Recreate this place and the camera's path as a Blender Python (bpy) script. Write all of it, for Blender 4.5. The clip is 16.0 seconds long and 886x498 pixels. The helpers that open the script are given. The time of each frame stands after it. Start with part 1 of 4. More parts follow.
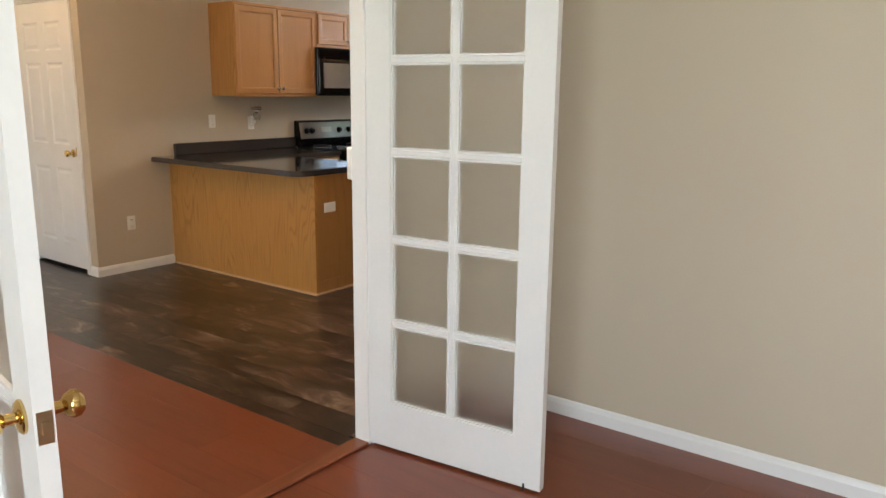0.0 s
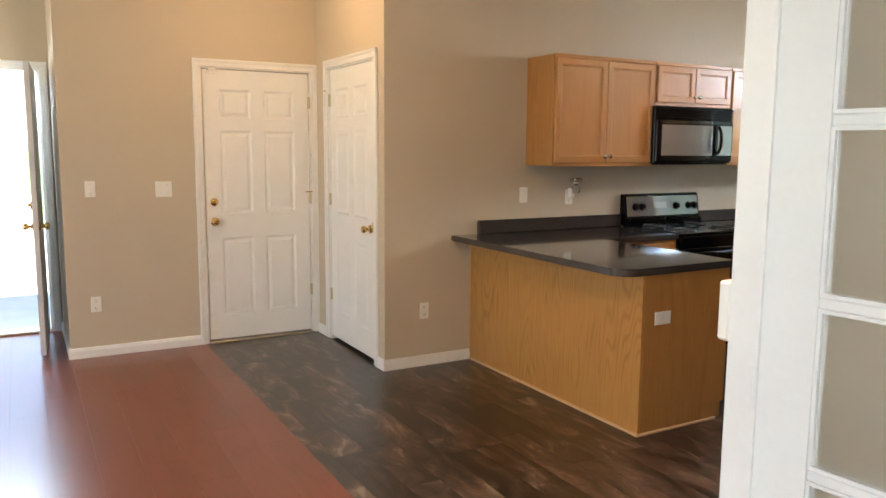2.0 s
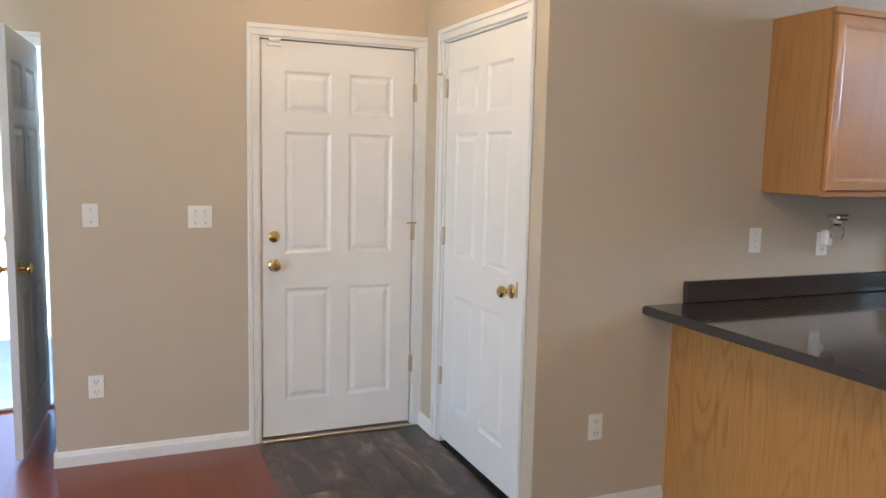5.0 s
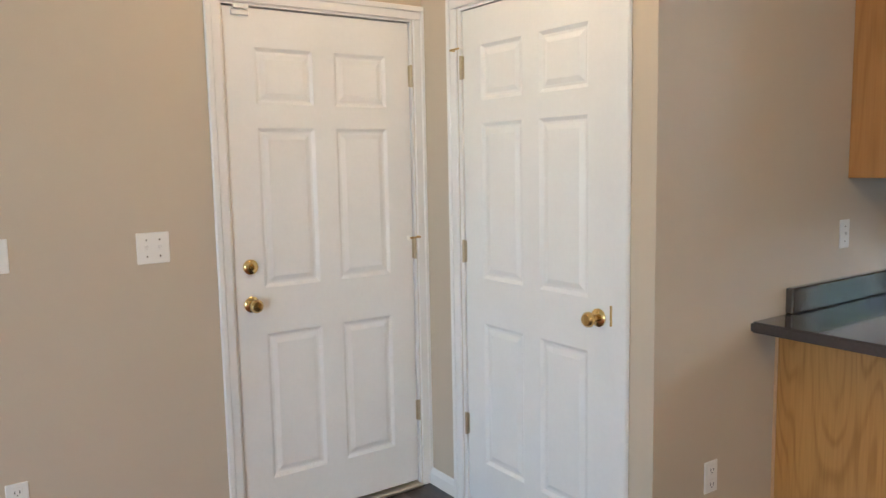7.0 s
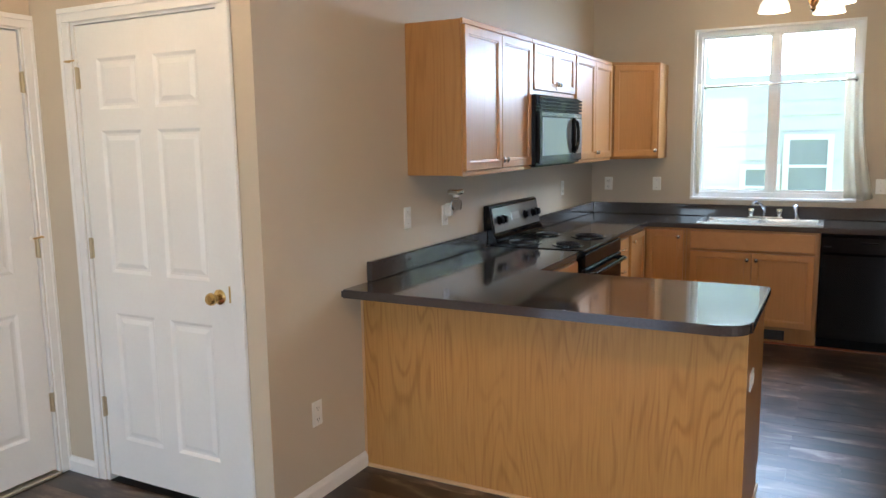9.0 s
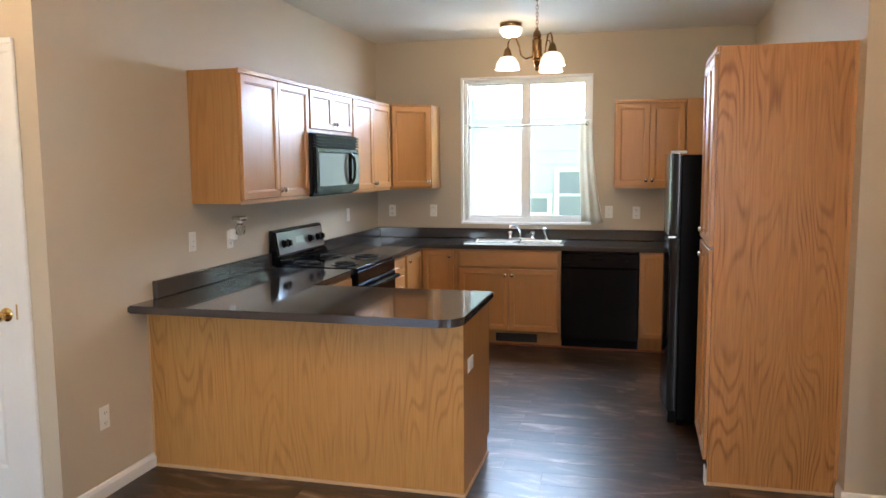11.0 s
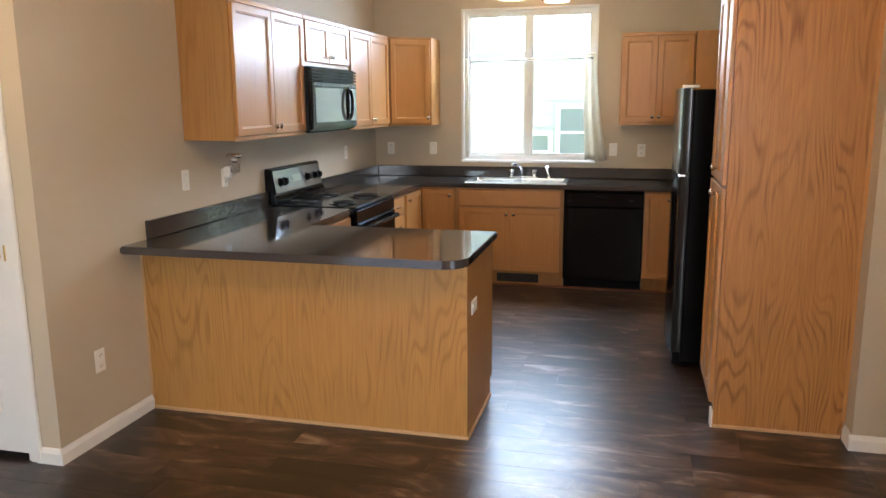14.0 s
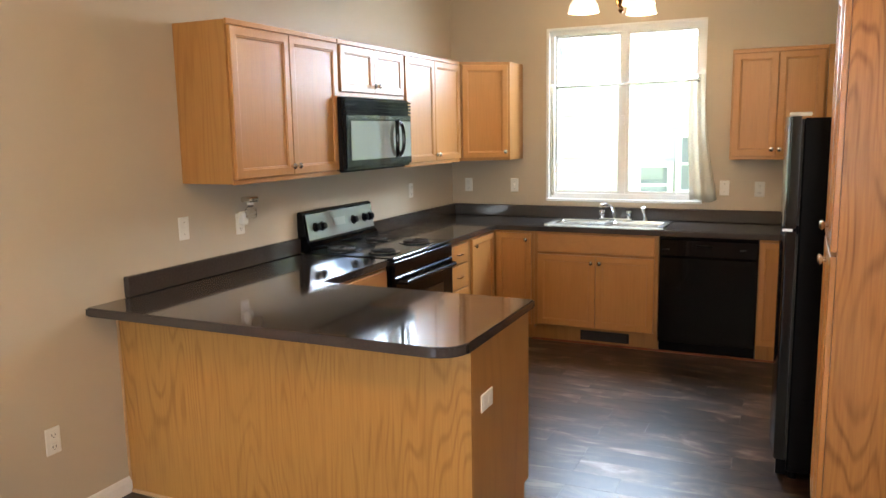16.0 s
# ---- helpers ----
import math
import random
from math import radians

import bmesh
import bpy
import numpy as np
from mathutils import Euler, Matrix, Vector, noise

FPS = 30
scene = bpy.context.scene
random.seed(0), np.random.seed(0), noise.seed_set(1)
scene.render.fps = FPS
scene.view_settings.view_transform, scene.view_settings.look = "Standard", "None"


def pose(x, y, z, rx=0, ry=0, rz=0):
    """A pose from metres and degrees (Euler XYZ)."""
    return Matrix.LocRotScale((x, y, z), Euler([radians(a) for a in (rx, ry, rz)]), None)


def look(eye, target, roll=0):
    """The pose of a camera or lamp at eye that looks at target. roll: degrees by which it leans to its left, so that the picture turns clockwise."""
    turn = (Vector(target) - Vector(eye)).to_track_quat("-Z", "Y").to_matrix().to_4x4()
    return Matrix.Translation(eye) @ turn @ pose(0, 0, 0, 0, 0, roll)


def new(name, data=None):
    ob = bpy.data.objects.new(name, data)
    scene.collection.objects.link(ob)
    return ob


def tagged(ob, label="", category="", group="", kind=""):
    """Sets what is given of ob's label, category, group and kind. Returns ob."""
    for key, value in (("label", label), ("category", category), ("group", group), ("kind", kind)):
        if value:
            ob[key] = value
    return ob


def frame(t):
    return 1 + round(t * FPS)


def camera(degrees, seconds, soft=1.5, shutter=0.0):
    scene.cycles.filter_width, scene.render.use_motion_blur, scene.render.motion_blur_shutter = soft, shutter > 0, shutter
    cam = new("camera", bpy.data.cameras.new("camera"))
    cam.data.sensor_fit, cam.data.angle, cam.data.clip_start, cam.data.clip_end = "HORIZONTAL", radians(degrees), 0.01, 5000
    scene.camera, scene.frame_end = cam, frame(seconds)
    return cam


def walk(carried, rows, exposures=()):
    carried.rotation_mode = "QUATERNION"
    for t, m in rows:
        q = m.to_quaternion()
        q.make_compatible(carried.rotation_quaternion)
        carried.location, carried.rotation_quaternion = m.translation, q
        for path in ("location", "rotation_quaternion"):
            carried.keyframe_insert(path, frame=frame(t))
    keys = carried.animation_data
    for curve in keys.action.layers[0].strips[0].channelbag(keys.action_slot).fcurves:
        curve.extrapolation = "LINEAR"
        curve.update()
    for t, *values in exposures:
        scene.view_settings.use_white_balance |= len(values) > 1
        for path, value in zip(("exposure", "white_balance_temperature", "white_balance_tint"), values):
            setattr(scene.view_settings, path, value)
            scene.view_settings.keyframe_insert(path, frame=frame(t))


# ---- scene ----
cam = camera(60.6, 16.0)
PATH = [
    (0, (-0.08, -0.077, 1.456), (-1.252, 1.491, 1.049), 0.6),
    (0.5, (-0.319, 0.114, 1.478), (-1.63, 1.581, 1.118), 0.5),
    (1, (-0.553, 0.362, 1.467), (-2.052, 1.641, 1.127), 0.3),
    (1.5, (-0.812, 0.639, 1.497), (-2.476, 1.707, 1.191), 1.0),
    (2, (-1.1, 0.824, 1.51), (-2.832, 1.79, 1.249), 0.4),
    (2.5, (-1.365, 0.984, 1.517), (-3.134, 1.883, 1.268), 0.4),
    (3, (-1.644, 1.211, 1.53), (-3.455, 2.026, 1.291), 1.0),
    (3.5, (-1.989, 1.319, 1.506), (-3.818, 2.097, 1.28), 0.5),
    (4, (-2.353, 1.365, 1.531), (-4.177, 2.154, 1.305), -0.0),
    (4.5, (-2.724, 1.467, 1.509), (-4.559, 2.228, 1.281), 1.2),
    (5, (-3.069, 1.403, 1.521), (-4.899, 2.176, 1.283), 1.3),
    (5.2, (-3.19, 1.335, 1.539), (-5.0, 2.152, 1.299), 1.0),
    (7.3, (-4.18, 1.011, 1.495), (-5.767, 2.198, 1.225), -0.8),
    (7.5, (-4.181, 0.97, 1.528), (-5.725, 2.204, 1.221), -0.5),
    (8, (-4.122, 0.89, 1.509), (-5.491, 2.312, 1.185), 0.1),
    (8.5, (-3.935, 0.779, 1.545), (-5.091, 2.38, 1.233), -0.2),
    (9, (-3.69, 0.663, 1.585), (-4.616, 2.412, 1.298), -0.9),
    (9.5, (-3.55, 0.493, 1.607), (-4.261, 2.336, 1.291), -1.5),
    (10, (-3.332, 0.304, 1.615), (-3.939, 2.187, 1.321), -1.2),
    (10.2, (-3.276, 0.257, 1.611), (-3.852, 2.152, 1.331), -1.0),
    (12.3, (-3.121, 0.091, 1.614), (-3.589, 2.028, 1.451), -0.2),
    (12.5, (-3.106, 0.082, 1.624), (-3.573, 2.017, 1.427), -0.3),
    (13, (-3.132, 0.091, 1.611), (-3.584, 2.016, 1.315), -0.0),
    (13.5, (-3.148, 0.136, 1.607), (-3.607, 2.048, 1.239), 0.0),
    (14, (-3.238, 0.271, 1.597), (-3.721, 2.175, 1.219), -0.4),
    (14.5, (-3.229, 0.451, 1.583), (-3.764, 2.346, 1.23), -0.6),
    (15, (-3.082, 0.716, 1.611), (-3.754, 2.573, 1.292), 0.0),
    (15.5, (-2.998, 0.977, 1.617), (-3.759, 2.799, 1.299), -0.1),
    (16, (-2.957, 1.215, 1.631), (-3.79, 3.007, 1.326), -1.0),
]
EXPOSURES = [(0, 2.85, 6700, 10), (0.5, 2.8, 6900, 10), (1.0, 2.85, 7000, 10), (2.0, 3.1, 6500, 9), (3.5, 3.13, 5850, 9), (5, 3.12, 5300, 8), (7.5, 3.08, 5300, 6), (9, 3.05, 5600, 8),
             (10.2, 3.18, 5850, 10), (12.5, 3.15, 5850, 10), (16, 3.4, 6550, 10)]
walk(cam, [(t, look(eye, target, roll)) for t, eye, target, roll in PATH], exposures=EXPOSURES)

# ---------------------------------------------------------------- world, sun, large lights
world = bpy.data.worlds.new("sky")
scene.world = world
world.use_nodes = True
wn = world.node_tree
sky = wn.nodes.new("ShaderNodeTexSky")
sky.sky_type = 'NISHITA'
sky.sun_disc = False
sky.sun_elevation = radians(58)
sky.sun_rotation = radians(101)
wn.nodes["Background"].inputs[1].default_value = 0.09
wn.links.new(sky.outputs[0], wn.nodes["Background"].inputs[0])

sun_data = bpy.data.lights.new("sun", 'SUN')
sun_data.energy, sun_data.angle, sun_data.color = 5.0, radians(0.5), (1.0, 0.95, 0.87)
sun = new("sun", sun_data)
sun.matrix_world = look((20, -4.0, 31), (0, 0, 0))


def area_light(name, eye, target, w, h, watts, colour):
    d = bpy.data.lights.new(name, 'AREA')
    d.shape, d.size, d.size_y, d.energy, d.color = 'RECTANGLE', w, h, watts, colour
    ob = new(name, d)
    ob.matrix_world = look(eye, target)
    return ob


def bulb(name, at, watts, colour, radius):
    d = bpy.data.lights.new(name, 'POINT')
    d.energy, d.color, d.shadow_soft_size = watts, colour, radius
    ob = new(name, d)
    ob.location = at
    return ob


DAY = (0.93, 0.97, 1.0)
WARM = (1.0, 0.68, 0.38)
AMBER = (1.0, 0.63, 0.32)
# soft fill for hall and kitchen from an added, unseen south opening
area_light("living_south_fill", (-6.6, -4.06, 1.45), (-5.2, 2.0, 1.2), 1.8, 1.8, 3.0, DAY)
# added lamp that brightens the walls facing east; no window is known here
area_light("living_east_fill", (-2.12, -3.0, 1.5), (-6.3, 2.0, 1.2), 1.4, 1.7, 12.5, DAY)
area_light("kitchen_window_daylight", (-4.22, 7.62, 2.24), (-4.22, 6.0, 0.2), 1.1, 0.5, 7.0, (0.70, 0.85, 1.0))
area_light("front_door_daylight", (-8.32, 0.52, 1.93), (-6.6, 0.4, 0.0), 0.85, 0.4, 6.0, (0.72, 0.86, 1.0))
area_light("study_window_daylight", (0.5, -1.86, 1.5), (1.1, 2.0, 1.2), 1.7, 1.4, 17.0, (0.80, 0.90, 1.0))
for x, y, watts in ((-6.0, 2.3, 1.9), (-3.4, 1.9, 6.0), (-7.4, -0.4, 1.6), (-1.0, 3.48, 1.6)):
    bulb("hall_lamp_bulb", (x, y, 2.62), watts, AMBER, 0.07)

# ---------------------------------------------------------------- materials


def material(name, base, rough=0.5, metal=0.0, spread=0.12, scale=3.0, fine=60.0, bump=0.08, coat=0.0, bump_scale=None, random_tone=0.0):
    """A painted or plain surface: two scales of variation in tone and roughness, fine relief."""
    m = bpy.data.materials.new(name)
    m.use_nodes = True
    n, l = m.node_tree.nodes, m.node_tree.links
    b = n["Principled BSDF"]
    geo = n.new("ShaderNodeNewGeometry")
    big = n.new("ShaderNodeTexNoise")
    big.inputs["Scale"].default_value, big.inputs["Detail"].default_value = scale, 4
    small = n.new("ShaderNodeTexNoise")
    small.inputs["Scale"].default_value, small.inputs["Detail"].default_value = fine, 3
    l.new(geo.outputs["Position"], big.inputs["Vector"])
    l.new(geo.outputs["Position"], small.inputs["Vector"])
    mix = n.new("ShaderNodeMix")
    mix.data_type = 'FLOAT'
    mix.inputs[0].default_value = 0.35
    l.new(big.outputs[0], mix.inputs[2])
    l.new(small.outputs[0], mix.inputs[3])
    ramp = n.new("ShaderNodeValToRGB")
    ramp.color_ramp.elements[0].position, ramp.color_ramp.elements[1].position = 0.3, 0.7
    lo, hi = [c * (1 - spread) for c in base], [min(1, c * (1 + spread)) for c in base]
    ramp.color_ramp.elements[0].color, ramp.color_ramp.elements[1].color = (*lo, 1), (*hi, 1)
    l.new(mix.outputs[0], ramp.inputs[0])
    l.new(ramp.outputs[0], b.inputs["Base Color"])
    rr = n.new("ShaderNodeMapRange")
    rr.inputs["To Min"].default_value, rr.inputs["To Max"].default_value = max(0.02, rough * 0.85), min(1, rough * 1.15)
    l.new(big.outputs[0], rr.inputs["Value"])
    l.new(rr.outputs[0], b.inputs["Roughness"])
    b.inputs["Metallic"].default_value = metal
    b.inputs["Coat Weight"].default_value = coat
    b.inputs["Coat Roughness"].default_value = 0.05
    if bump:
        bp = n.new("ShaderNodeBump")
        bp.inputs["Strength"].default_value, bp.inputs["Distance"].default_value = bump, 0.002
        if bump_scale:
            bt = n.new("ShaderNodeTexNoise")
            bt.inputs["Scale"].default_value, bt.inputs["Detail"].default_value = bump_scale, 2
            l.new(geo.outputs["Position"], bt.inputs["Vector"])
            l.new(bt.outputs[0], bp.inputs["Height"])
        else:
            l.new(small.outputs[0], bp.inputs["Height"])
        l.new(bp.outputs[0], b.inputs["Normal"])
    return m


def wood(name, light, dark, along, lines=9.0, width=2.2, length=0.35, rough=0.38, grain=0.6, coat=0.0, by_piece=0.0):
    """Wood whose growth rings show as contours of a noise drawn out along one axis (0, 1 or 2), with fine pores on top."""
    m = bpy.data.materials.new(name)
    m.use_nodes = True
    n, l = m.node_tree.nodes, m.node_tree.links
    b = n["Principled BSDF"]
    geo = n.new("ShaderNodeNewGeometry")
    info = n.new("ShaderNodeObjectInfo")
    shift = n.new("ShaderNodeVectorMath")
    shift.operation = 'MULTIPLY_ADD'
    shift.inputs[1].default_value = (1, 1, 1)
    off = n.new("ShaderNodeVectorMath")
    off.operation = 'SCALE'
    off.inputs[0].default_value = (17.0, 9.0, 23.0)
    l.new(info.outputs["Random"], off.inputs["Scale"])
    l.new(geo.outputs["Position"], shift.inputs[0])
    l.new(off.outputs[0], shift.inputs[2])
    stretch = n.new("ShaderNodeMapping")
    s = [width] * 3
    s[along] = length
    stretch.inputs["Scale"].default_value = s
    l.new(shift.outputs[0], stretch.inputs["Vector"])
    rings = n.new("ShaderNodeTexNoise")
    rings.inputs["Scale"].default_value, rings.inputs["Detail"].default_value, rings.inputs["Roughness"].default_value = 1.0, 2.2, 0.45
    l.new(stretch.outputs[0], rings.inputs["Vector"])
    mul = n.new("ShaderNodeMath")
    mul.operation = 'MULTIPLY'
    mul.inputs[1].default_value = lines
    l.new(rings.outputs[0], mul.inputs[0])
    ping = n.new("ShaderNodeMath")
    ping.operation = 'PINGPONG'
    ping.inputs[1].default_value = 0.5
    l.new(mul.outputs[0], ping.inputs[0])
    pores = n.new("ShaderNodeTexNoise")
    p2 = n.new("ShaderNodeMapping")
    s2 = [130.0] * 3
    s2[along] = 5.0
    p2.inputs["Scale"].default_value = s2
    l.new(shift.outputs[0], p2.inputs["Vector"])
    l.new(p2.outputs[0], pores.inputs["Vector"])
    pores.inputs["Scale"].default_value, pores.inputs["Detail"].default_value = 1.0, 3
    edge = n.new("ShaderNodeMapRange")
    edge.interpolation_type = 'SMOOTHSTEP'
    edge.inputs["From Min"].default_value, edge.inputs["From Max"].default_value = 0.0, 0.28
    edge.inputs["To Min"].default_value, edge.inputs["To Max"].default_value = grain, 0.0
    l.new(ping.outputs[0], edge.inputs["Value"])
    patch = n.new("ShaderNodeTexNoise")
    patch.inputs["Scale"].default_value = 2.6
    l.new(shift.outputs[0], patch.inputs["Vector"])
    pr = n.new("ShaderNodeMapRange")
    pr.inputs["From Min"].default_value, pr.inputs["From Max"].default_value = 0.38, 0.62
    pr.inputs["To Min"].default_value, pr.inputs["To Max"].default_value = 0.15, 1.0
    l.new(patch.outputs[0], pr.inputs["Value"])
    fade = n.new("ShaderNodeMath")
    fade.operation = 'MULTIPLY'
    l.new(edge.outputs[0], fade.inputs[0])
    l.new(pr.outputs[0], fade.inputs[1])
    pm = n.new("ShaderNodeMapRange")
    pm.inputs["From Min"].default_value, pm.inputs["From Max"].default_value = 0.35, 0.75
    pm.inputs["To Min"].default_value, pm.inputs["To Max"].default_value = 0.0, 0.42
    l.new(pores.outputs[0], pm.inputs["Value"])
    add = n.new("ShaderNodeMath")
    add.operation = 'ADD'
    add.use_clamp = True
    l.new(fade.outputs[0], add.inputs[0])
    l.new(pm.outputs[0], add.inputs[1])
    mix = n.new("ShaderNodeMix")
    mix.data_type = 'RGBA'
    mix.inputs[6].default_value, mix.inputs[7].default_value = (*light, 1), (*dark, 1)
    l.new(add.outputs[0], mix.inputs[0])
    tone = n.new("ShaderNodeHueSaturation")
    val = n.new("ShaderNodeMapRange")
    val.inputs["To Min"].default_value, val.inputs["To Max"].default_value = 1 - by_piece, 1 + by_piece
    l.new(info.outputs["Random"], val.inputs["Value"])
    l.new(val.outputs[0], tone.inputs["Value"])
    l.new(mix.outputs[2], tone.inputs["Color"])
    l.new(tone.outputs[0], b.inputs["Base Color"])
    b.inputs["Roughness"].default_value = rough
    b.inputs["Coat Weight"].default_value = coat
    b.inputs["Coat Roughness"].default_value = 0.15
    bp = n.new("ShaderNodeBump")
    bp.inputs["Strength"].default_value, bp.inputs["Distance"].default_value = 0.12, 0.001
    l.new(pores.outputs[0], bp.inputs["Height"])
    l.new(bp.outputs[0], b.inputs["Normal"])
    return m


def slate_plank(name):
    """Dark vinyl plank with a mottled slate print in brown, grey and pale streaks."""
    m = bpy.data.materials.new(name)
    m.use_nodes = True
    n, l = m.node_tree.nodes, m.node_tree.links
    b = n["Principled BSDF"]
    geo = n.new("ShaderNodeNewGeometry")
    info = n.new("ShaderNodeObjectInfo")
    off = n.new("ShaderNodeVectorMath")
    off.operation = 'SCALE'
    off.inputs[0].default_value = (0.9, 1.6, 0.0)
    l.new(info.outputs["Random"], off.inputs["Scale"])
    at = n.new("ShaderNodeVectorMath")
    l.new(geo.outputs["Position"], at.inputs[0])
    l.new(off.outputs[0], at.inputs[1])
    st = n.new("ShaderNodeMapping")
    st.inputs["Scale"].default_value = (1.6, 4.0, 1.0)
    l.new(at.outputs[0], st.inputs["Vector"])
    cloud = n.new("ShaderNodeTexNoise")
    cloud.inputs["Scale"].default_value, cloud.inputs["Detail"].default_value = 1.6, 7
    cloud.inputs["Roughness"].default_value, cloud.inputs["Distortion"].default_value = 0.62, 0.9
    l.new(st.outputs[0], cloud.inputs["Vector"])
    ramp = n.new("ShaderNodeValToRGB")
    e = ramp.color_ramp.elements
    e[0].position, e[0].color = 0.34, (0.008, 0.0055, 0.0045, 1)
    e[1].position, e[1].color = 0.67, (0.23, 0.18, 0.13, 1)
    for pos, col in ((0.44, (0.020, 0.0125, 0.009)), (0.51, (0.050, 0.028, 0.019)), (0.58, (0.098, 0.061, 0.046))):
        k = e.new(pos)
        k.color = (*col, 1)
    l.new(cloud.outputs[0], ramp.inputs[0])
    tone = n.new("ShaderNodeHueSaturation")
    val = n.new("ShaderNodeMapRange")
    val.inputs["To Min"].default_value, val.inputs["To Max"].default_value = 0.6, 1.45
    l.new(info.outputs["Random"], val.inputs["Value"])
    l.new(val.outputs[0], tone.inputs["Value"])
    l.new(ramp.outputs[0], tone.inputs["Color"])
    l.new(tone.outputs[0], b.inputs["Base Color"])
    rg = n.new("ShaderNodeMapRange")
    rg.inputs["To Min"].default_value, rg.inputs["To Max"].default_value = 0.25, 0.36
    l.new(cloud.outputs[0], rg.inputs["Value"])
    l.new(rg.outputs[0], b.inputs["Roughness"])
    b.inputs["Specular IOR Level"].default_value = 0.5
    b.inputs["Coat Weight"].default_value, b.inputs["Coat Roughness"].default_value = 0.2, 0.30
    bp = n.new("ShaderNodeBump")
    bp.inputs["Strength"].default_value, bp.inputs["Distance"].default_value = 0.04, 0.001
    l.new(cloud.outputs[0], bp.inputs["Height"])
    l.new(bp.outputs[0], b.inputs["Normal"])
    return m


def glass(name, tint=(1, 1, 1), rough=0.0):
    m = bpy.data.materials.new(name)
    m.use_nodes = True
    b = m.node_tree.nodes["Principled BSDF"]
    b.inputs["Base Color"].default_value = (*tint, 1)
    b.inputs["Transmission Weight"].default_value = 1.0
    b.inputs["Roughness"].default_value = rough
    b.inputs["IOR"].default_value = 1.45
    return m


def glowing(name, colour, strength, base=(0.85, 0.8, 0.72)):
    m = bpy.data.materials.new(name)
    m.use_nodes = True
    b = m.node_tree.nodes["Principled BSDF"]
    b.inputs["Base Color"].default_value = (*base, 1)
    b.inputs["Roughness"].default_value = 0.35
    b.inputs["Emission Color"].default_value = (*colour, 1)
    b.inputs["Emission Strength"].default_value = strength
    return m


PAINT = material("wall_paint_beige", (0.545, 0.462, 0.352), 0.55, spread=0.03, scale=1.2, fine=240, bump=0.22, bump_scale=170)
CEIL = material("ceiling_paint", (0.72, 0.70, 0.65), 0.8, spread=0.03, fine=120, bump=0.3, bump_scale=110)
WHITE = material("white_gloss_paint", (0.80, 0.79, 0.77), 0.32, spread=0.03, scale=5, bump=0.05)
VINYL = material("white_vinyl", (0.80, 0.80, 0.78), 0.35, spread=0.02, bump=0.02)
DOORGREY = material("front_door_paint", (0.62, 0.62, 0.63), 0.4, spread=0.05, bump=0.05)
PLASTIC = material("switch_plastic", (0.82, 0.80, 0.75), 0.3, spread=0.02, bump=0.0)
DARKSLOT = material("dark_slot", (0.02, 0.02, 0.02), 0.6, spread=0.1, bump=0.0)
MAPLE = wood("cabinet_door_wood", (0.54, 0.258, 0.080), (0.42, 0.185, 0.052), 2, lines=7, length=0.25, grain=0.22, rough=0.34, coat=0.15)
MAPLE_H = wood("cabinet_rail_wood", (0.54, 0.258, 0.080), (0.42, 0.185, 0.052), 1, lines=7, length=0.25, grain=0.22, rough=0.34, coat=0.15)
OAK = wood("oak_veneer", (0.49, 0.245, 0.066), (0.31, 0.138, 0.034), 2, lines=30, width=3.4, length=0.5, grain=0.55, rough=0.38, coat=0.1)
OAKTALL = wood("oak_veneer_side", (0.49, 0.230, 0.062), (0.24, 0.090, 0.022), 2, lines=36, width=3.4, length=0.5, grain=0.68, rough=0.40, coat=0.08)
OAKSIDE = wood("wood_side_panel", (0.42, 0.205, 0.062), (0.30, 0.132, 0.038), 2, lines=10, length=0.3, grain=0.5, rough=0.38, coat=0.08)
OAKEND = wood("oak_cabinet_end", (0.45, 0.218, 0.064), (0.34, 0.152, 0.042), 2, lines=20, width=3.0, length=0.4, grain=0.45, rough=0.38, coat=0.08)
PALEWOOD = wood("pale_wood_strip", (0.62, 0.40, 0.22), (0.50, 0.30, 0.15), 1, lines=8, length=0.3, grain=0.3, rough=0.4)
COUNTER = material("dark_laminate_counter", (0.050, 0.043, 0.041), 0.09, spread=0.2, scale=90, fine=420, bump=0.0, coat=0.4)
BLACK = material("black_enamel", (0.004, 0.004, 0.0045), 0.10, spread=0.2, scale=4, bump=0.0)
BLACK.node_tree.nodes["Principled BSDF"].inputs["Specular IOR Level"].default_value = 0.18
GLOSSBLACK = material("black_appliance_gloss", (0.005, 0.005, 0.006), 0.13, spread=0.2, scale=5, fine=200, bump=0.02)
BLACKTEX = material("black_textured_steel", (0.004, 0.004, 0.005), 0.30, spread=0.2, scale=6, fine=300, bump=0.25)
BLACKTEX.node_tree.nodes["Principled BSDF"].inputs["Specular IOR Level"].default_value = 0.06
BLACKGLASS = material("black_glass", (0.012, 0.014, 0.015), 0.04, spread=0.1, bump=0.0, coat=0.5)
MIRRORGLASS = material("oven_window_glass", (0.30, 0.31, 0.32), 0.05, metal=0.55, spread=0.05, bump=0.0)
MIRRORGLASS.node_tree.nodes["Principled BSDF"].inputs["Specular IOR Level"].default_value = 0.7
PANELGLASS = material("control_panel_glass", (0.20, 0.21, 0.22), 0.05, metal=0.5, spread=0.05, bump=0.0)
PANELGLASS.node_tree.nodes["Principled BSDF"].inputs["Specular IOR Level"].default_value = 0.8
HINGE = material("dull_brass_hinge", (0.52, 0.44, 0.30), 0.32, metal=1.0, spread=0.12, scale=25, bump=0.0)
STEEL = material("stainless_steel", (0.62, 0.62, 0.60), 0.24, metal=1.0, spread=0.06, scale=8, fine=300, bump=0.05)
